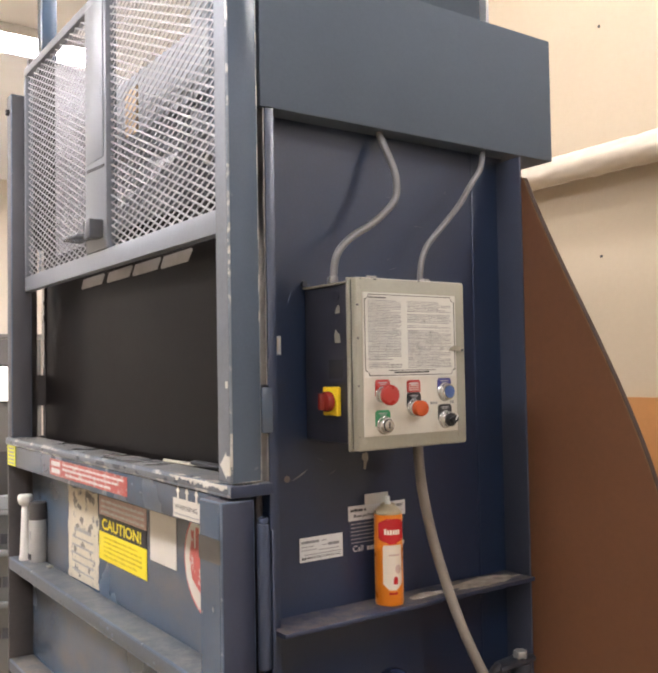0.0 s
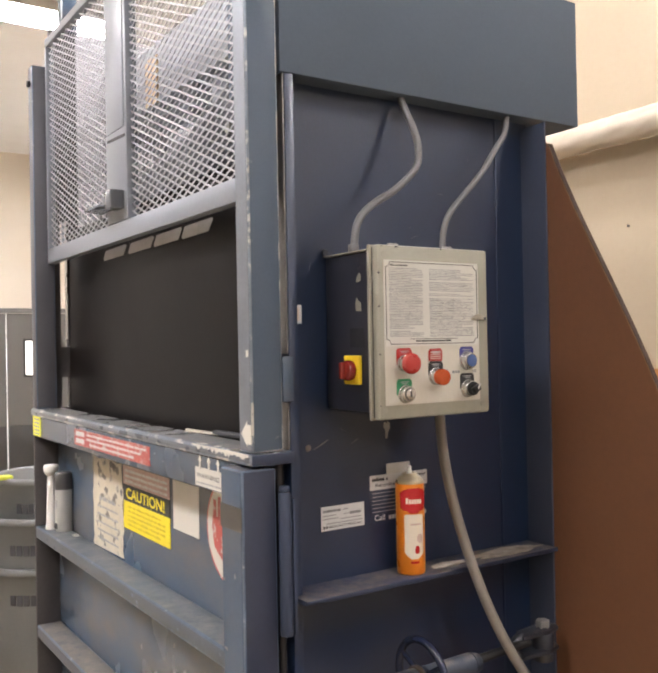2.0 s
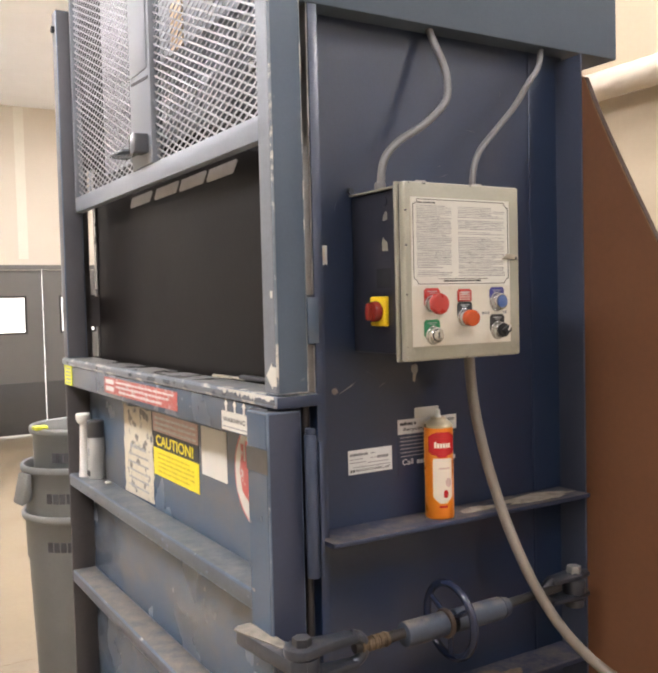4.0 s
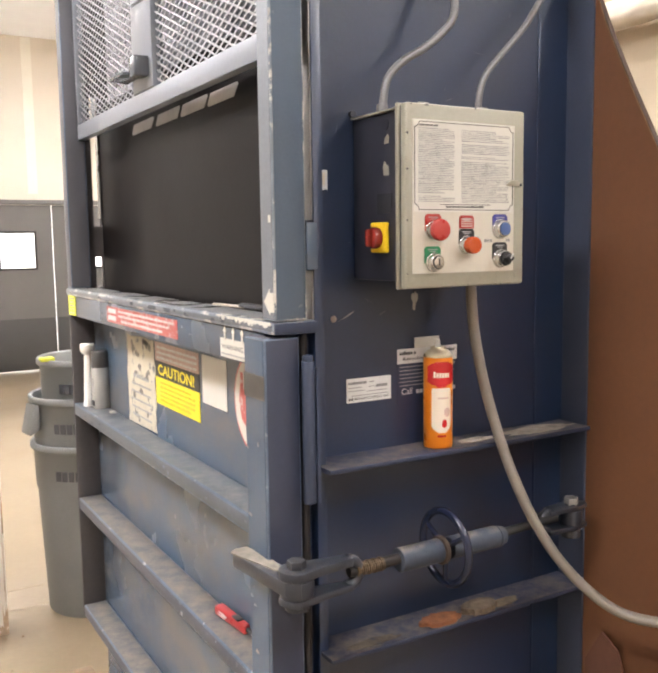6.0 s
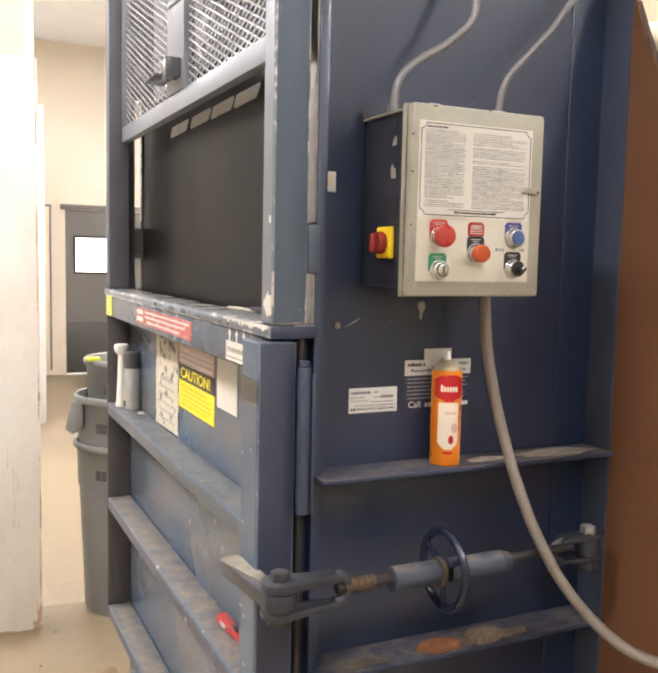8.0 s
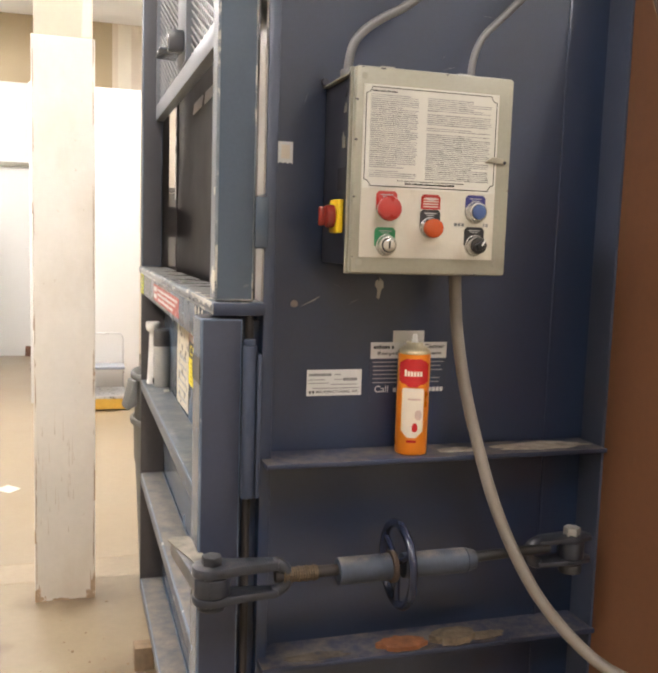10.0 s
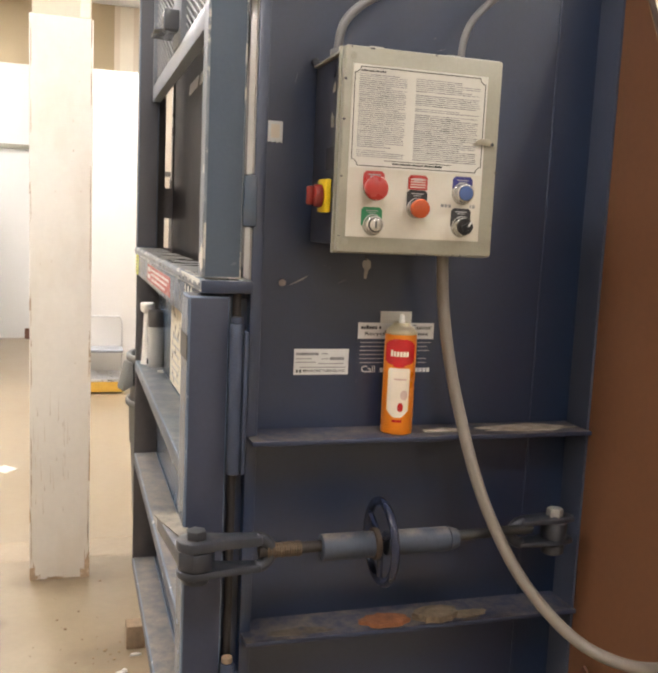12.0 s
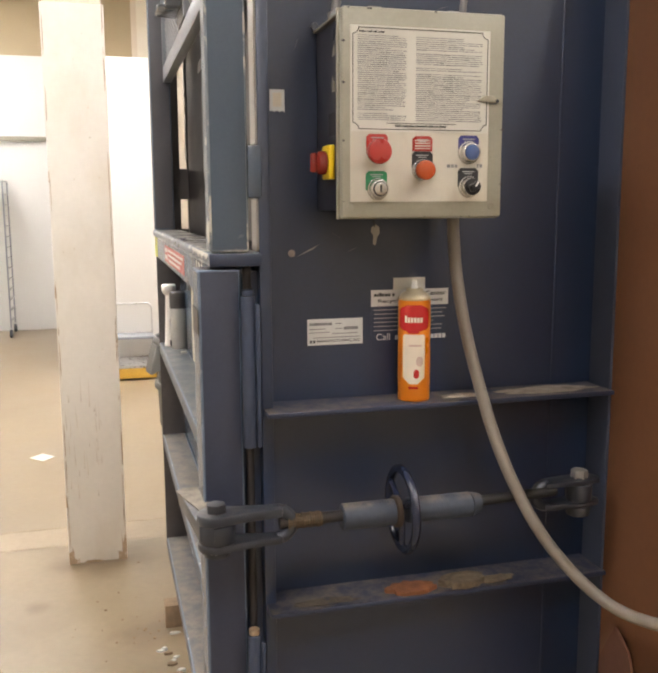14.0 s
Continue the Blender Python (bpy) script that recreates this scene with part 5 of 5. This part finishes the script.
part("edge_strip", tube([(1.7, y, z + 0.001) for y, z in prof[1:]], 0.0012, 10, 3), M_brownedge, bd, "pale raw corner of the edge")
part("edge_band", slab([(y - 0.0025, z + 0.0015) for y, z in prof[1:-1]] + [(y + 0.004, z) for y, z in prof[-2:0:-1]], "x", 1.7015, 1.7155), M_boardband, bd, "dark stained edge")

# ---- column ----
col = thing("column", (0.56, 4.28, 0.0), "white painted boxed column with rusty scuffed corners", "column", "", "structure")
part("casing", box(0.432, 0.716, 4.19, 4.47, 0.0, 2.715, 0.006), M_column, col)
part("upper_shaft", box(0.444, 0.706, 4.20, 4.46, 2.715, CEIL, 0.006), M_shaft, col, "cream painted upper shaft")
part("plaster_patch", slab([(0.655, 2.72), (0.70, 2.72), (0.702, 3.4), (0.668, 3.3), (0.676, 3.05), (0.662, 2.9)], "y", 4.1985, 4.1998), M_patch, col)

for x0, x1, z0, z1 in ((0.420, 0.445, 0.0, 0.10), (0.445, 0.470, 0.0, 0.03), (0.680, 0.703, 0.0, 0.16), (0.66, 0.68, 0.0, 0.05), (0.50, 0.58, 0.0, 0.015), (0.420, 0.426, 0.3, 0.38), (0.697, 0.703, 0.5, 0.72), (0.698, 0.703, 1.1, 1.18), (0.420, 0.425, 1.35, 1.43), (0.420, 0.425, 1.9, 1.96)):
    x0, x1, n = x0 + 0.012, x1 + 0.0125, 7
    edge = [(x0 + (x1 - x0) * i / n, z1 - (z1 - z0) * rnd.random() * 0.45) for i in range(n + 1)]
    part("rust_patch", slab([(x0, z0), (x1, z0), *edge[::-1]], "y", 4.1885, 4.1899), M_colrust, col, "rubbed rusty corner")
for i in range(36):
    z, h, w = rnd.uniform(0.05, 2.6), rnd.uniform(0.03, 0.22), rnd.uniform(0.002, 0.005)
    x = 0.438 if i % 2 else 0.710 - w
    part("rust_patch", slab([(x, z), (x + w, z + h * 0.2), (x + w * 0.7, z + h * 0.8), (x, z + h)], "y", 4.1887, 4.1899), M_colrust, col)
for i in range(26):
    x, z = rnd.uniform(0.45, 0.62), rnd.uniform(0.25, 0.85)
    part("scratch", slab([(x, z), (x + 0.0035, z), (x + rnd.uniform(-0.004, 0.006), z + rnd.uniform(0.03, 0.16))], "y", 4.1888, 4.1899), M_scratch, col)
for i in range(16):
    x, z, w = rnd.uniform(0.44, 0.68), rnd.uniform(0.4, 2.6), rnd.uniform(0.003, 0.008)
    part("chip", slab([(x, z), (x + w, z + w * 0.4), (x + w * 0.5, z + w * 1.6)], "y", 4.1888, 4.1899), M_scratch, col)

# ---- bins ----
def bin_can(x, y, z, h, r, lettered, handles):
    b = thing("waste_bin", (x, y, z), "grey plastic round waste bin nested in a stack beside the baler", "waste bin", "stacked bins")
    prof = [(r * 0.82, 0.0), (r * 0.84, 0.01), (r * 0.93, h * 0.72), (r * 0.955, h * 0.74), (r * 0.97, h * 0.95), (r, h * 0.955), (r * 1.03, h * 0.965), (r * 1.03, h * 0.99), (r, h), (r * 0.95, h * 0.99), (r * 0.92, h * 0.75), (r * 0.80, 0.03), (0, 0.03)]
    part("shell", lathe(prof, (x, y, z), 56), M_binplastic, b)
    for a in (math.pi * 1.06, math.pi * 0.06)[:2 * handles]:
        c, s = math.cos(a), math.sin(a)
        bm = slab([(-0.045, 0.0), (-0.022, 0.0), (0.010, -0.135), (0.006, -0.150), (-0.045, -0.125)], "y", -0.055, 0.055, 0.006)
        bmesh.ops.transform(bm, verts=bm.verts, matrix=Matrix.Translation((x + (r + 0.04) * c, y + (r + 0.04) * s, z + h * 0.96)) @ Matrix.Rotation(a, 4, "Z"))
        part("handle", bm, M_binplastic, b)
    for i in range(lettered):
        a = math.radians(222 + 7 * i)
        bm = box(-0.002, 0.002, -0.013, 0.013, -0.024, 0.024)
        bmesh.ops.transform(bm, verts=bm.verts, matrix=Matrix.Translation((x + r * 0.968 * math.cos(a), y + r * 0.968 * math.sin(a), z + h * 0.83)) @ Matrix.Rotation(a, 4, "Z"))
        part("letter_bar", bm, M_bindark, b)
    return b


bin_can(1.188, 4.37, 0.0, 0.885, 0.285, 4, 0)
bin_can(1.190, 4.37, 0.235, 0.885, 0.285, 4, 1)
bin_can(1.217, 4.42, 0.45, 0.845, 0.255, 4, 0)
ob = thing("rag", (0.985, 4.34, 1.29), "lime yellow rag over the bin rim", "rag")
part("cloth", box(0.95, 1.02, 4.30, 4.36, 1.288, 1.308, 0.008), M_lime, ob)

# ---- double doors ----
for x0, x1 in ((2.035, 2.915), (2.93, 3.81)):
    d = thing("door_1", (x0, 13.02, 0.02), "grey plastic impact traffic door with a small window and dark kick plate", "door", "double doors", "structure")
    wx0, wx1, wz0, wz1 = (x0 + 0.14, x0 + 0.62, 1.54, 2.045) if x0 < 2.5 else (x1 - 0.62, x1 - 0.14, 1.54, 2.045)
    bm = box(x0, wx0, 13.0, 13.045, 0.02, 2.455)
    box(wx1, x1, 13.0, 13.045, 0.02, 2.455, bm=bm)
    box(wx0, wx1, 13.0, 13.045, 0.02, wz0, bm=bm)
    box(wx0, wx1, 13.0, 13.045, wz1, 2.455, bm=bm)
    part("leaf", bm, M_doorgrey, d)
    part("kick_plate", box(x0 + 0.01, x1 - 0.01, 12.985, 12.998, 0.03, 0.79, 0.003), M_doordark, d, "dark kick plate")
    fr = bmesh.new()
    for a in ((wx0 - 0.03, wx1 + 0.03, wz0 - 0.03, wz0), (wx0 - 0.03, wx1 + 0.03, wz1, wz1 + 0.03), (wx0 - 0.03, wx0, wz0, wz1), (wx1, wx1 + 0.03, wz0, wz1)):
        box(a[0], a[1], 12.985, 12.999, a[2], a[3], 0.003, bm=fr)
    w = part("window_frame", fr, M_rubber, d, "black rubber window seal")
    part("pane", box(wx0, wx1, 13.015, 13.02, wz0, wz1), M_window, w, "bright window pane")
solid("backdrop", box(1.9, 3.95, 13.25, 13.28, 0, 2.6), M_window, "bright room behind the doors", "backdrop")

# ---- cold room and things before it ----
cr = thing("cold_room", (0.75, 11.0, 0.0), "white insulated panel cold room", "cold room", "", "structure")
part("wall_panel", box(0.20, 0.762, 9.3, 12.99, 0.0, 3.33, 0.004), M_white, cr)
part("wall_panel", box(0.765, 1.32, 9.3, 12.99, 0.0, 3.33, 0.004), M_white, cr)
solid("white_wall_board", box(-6.0, 0.197, 12.95, 12.99, 0, 3.9), M_white, "white washable board on the far wall", "wall board")
solid("wall_rail", box(-6.0, 0.19, 12.90, 12.949, 2.72, 2.785, 0.005), M_lid, "grey rail along the white wall board", "rail")


def hand_cart(x0, x1, y):
    c = thing("hand_cart", ((x0 + x1) / 2, y, 0.0), "wire frame hand cart with a yellow wooden base", "cart")
    part("deck", box(x0, x1, y - 0.5, y, 0.02, 0.13, 0.006), M_wood, c, "yellow base")
    part("rim", box(x0 - 0.01, x1 + 0.01, y - 0.51, y + 0.01, 0.13, 0.16, 0.004), M_wire, c)
    part("tray", box(x0, x1, y - 0.30, y, 0.40, 0.43, 0.006), M_gate, c)
    part("handle", tube([(x0, y, 0.16), (x0, y, 0.70), (x0 + 0.03, y, 0.75), (x1 - 0.03, y, 0.75), (x1, y, 0.70), (x1, y, 0.16)], 0.009, 10, smooth=False), M_wire, c)


hand_cart(0.72, 1.15, 9.26)


def wire_rack(x, y, w=0.5, h=1.98):
    r = thing("wire_rack", (x, y, 0.0), "tall grey metal tray rack on casters", "rack", "tray racks")
    for dx, dy in ((0, 0), (w, 0), (0, 0.6), (w, 0.6)):
        part("upright", box(x - dx - 0.02, x - dx, y + dy, y + dy + 0.02, 0.14, h, 0.002), M_gate, r)
        wheel = part("caster", cyl((x - dx - 0.03, y + dy, 0.06), (x - dx + 0.01, y + dy, 0.06), 0.06, seg=20, bev=0.006), M_steel, r)
        part("fork", box(x - dx - 0.035, x - dx + 0.015, y + dy - 0.012, y + dy + 0.012, 0.07, 0.14, 0.002), M_wire, wheel)
    for i in range(int(h * 6.3)):
        for dx in (0, w):
            part("runner", box(x - dx - 0.02, x - dx + 0.002, y + 0.02, y + 0.6, 0.22 + 0.145 * i, 0.235 + 0.145 * i), M_wire, r)
    part("top_frame", box(x - w - 0.02, x, y, y + 0.62, h - 0.02, h, 0.003), M_wire, r)


wire_rack(-0.60, 12.2, 0.5, 2.15)
wire_rack(0.235, 11.4, 0.10, 2.3)

ob = thing("service_panel", (1.74, 12.97, 0.08), "tall narrow beige panel with dark edges on the wall", "panel")
part("panel", box(1.66, 1.80, 12.965, 12.998, 0.08, 2.49, 0.004), M_shaft, ob)
part("top_edge", box(1.655, 1.83, 12.955, 12.999, 2.49, 2.515, 0.003), M_doorgrey, ob)
part("side_edge", box(1.80, 1.825, 12.96, 12.998, 0.08, 2.49, 0.003), M_doorgrey, ob)
ob = thing("door_wedge", (0.06, 12.88, 0.0), "small brown wedge on the floor at the white wall", "wedge")
part("wedge", slab([(12.84, 0.0), (12.94, 0.0), (12.94, 0.13), (12.90, 0.15)], "x", -0.03, 0.14, 0.01), M_cardboard, ob)

# ---- floor details ----
solid("floor_joint", box(-6.0, 3.4, 4.44, 4.455, 0.0004, 0.0012), M_floordark, "dark joint across the concrete floor", "floor joint")
solid("floor_joint", box(-6.0, 3.4, 4.71, 4.725, 0.0004, 0.0012), M_floordark, "dark joint across the concrete floor", "floor joint")
solid("floor_band", box(-6.0, 3.4, 4.457, 4.708, 0.0003, 0.0009), M_floorband, "slightly darker strip of patched concrete floor", "floor patch")


ob = thing("paper_sheet", (0.16, 6.16, 0.002), "white scrap of paper on the floor", "paper")
part("sheet", slab([(0.09, 6.16), (0.19, 6.05), (0.26, 6.15), (0.17, 6.25)], "z", 0.001, 0.004), M_paper, ob)
ob = thing("wooden_block", (0.83, 3.36, 0.0), "grimy wooden block under the baler's corner", "block")
part("block", box(0.852, 0.93, 3.40, 3.48, 0.0, 0.10, 0.004), M_block, ob)
ob = thing("plastic_scrap", (0.86, 3.2, 0.0), "crumpled pale plastic shreds on the floor", "scrap")
shred = random.Random(3)
for i in range(11):
    x, y, a, r = shred.uniform(0.82, 0.91), shred.uniform(2.95, 3.38), shred.uniform(0, 6.3), shred.uniform(0.012, 0.03)
    tri = [(x + r * shred.uniform(0.4, 1.0) * math.cos(a + k * 1.26), y + 0.6 * r * shred.uniform(0.4, 1.0) * math.sin(a + k * 1.26)) for k in range(5)]
    part("shred", slab(tri, "z", 0.0, shred.uniform(0.003, 0.014), 0.001), M_sticker if i % 3 else M_block, ob)
bm = bmesh.new()
for i in range(34):
    x, y = 0.72 + rnd.gauss(0, 0.16), 3.25 + rnd.gauss(0, 0.45)
    if x > 0.84:
        x = 0.84 - rnd.random() * 0.3
    s = rnd.uniform(0.002, 0.006)
    box(x - s, x + s * rnd.uniform(0.5, 1.5), y - s, y + s, 0.0, s * 0.6, bm=bm)
solid("debris", bm, M_block, "small crumbs of dirt on the floor beside the baler", "debris", "stuff")
sc = thing("cardboard_sheet", (1.62, 1.3, 0.0), "torn piece of brown cardboard leaning on the board", "cardboard")
part("sheet", slab([(1.10, 0.0), (1.46, 0.0), (1.49, 0.80), (1.44, 0.89), (1.39, 0.86), (1.30, 0.62), (1.20, 0.70), (1.14, 0.55)], "x", 1.685, 1.691), M_cardboard, sc)
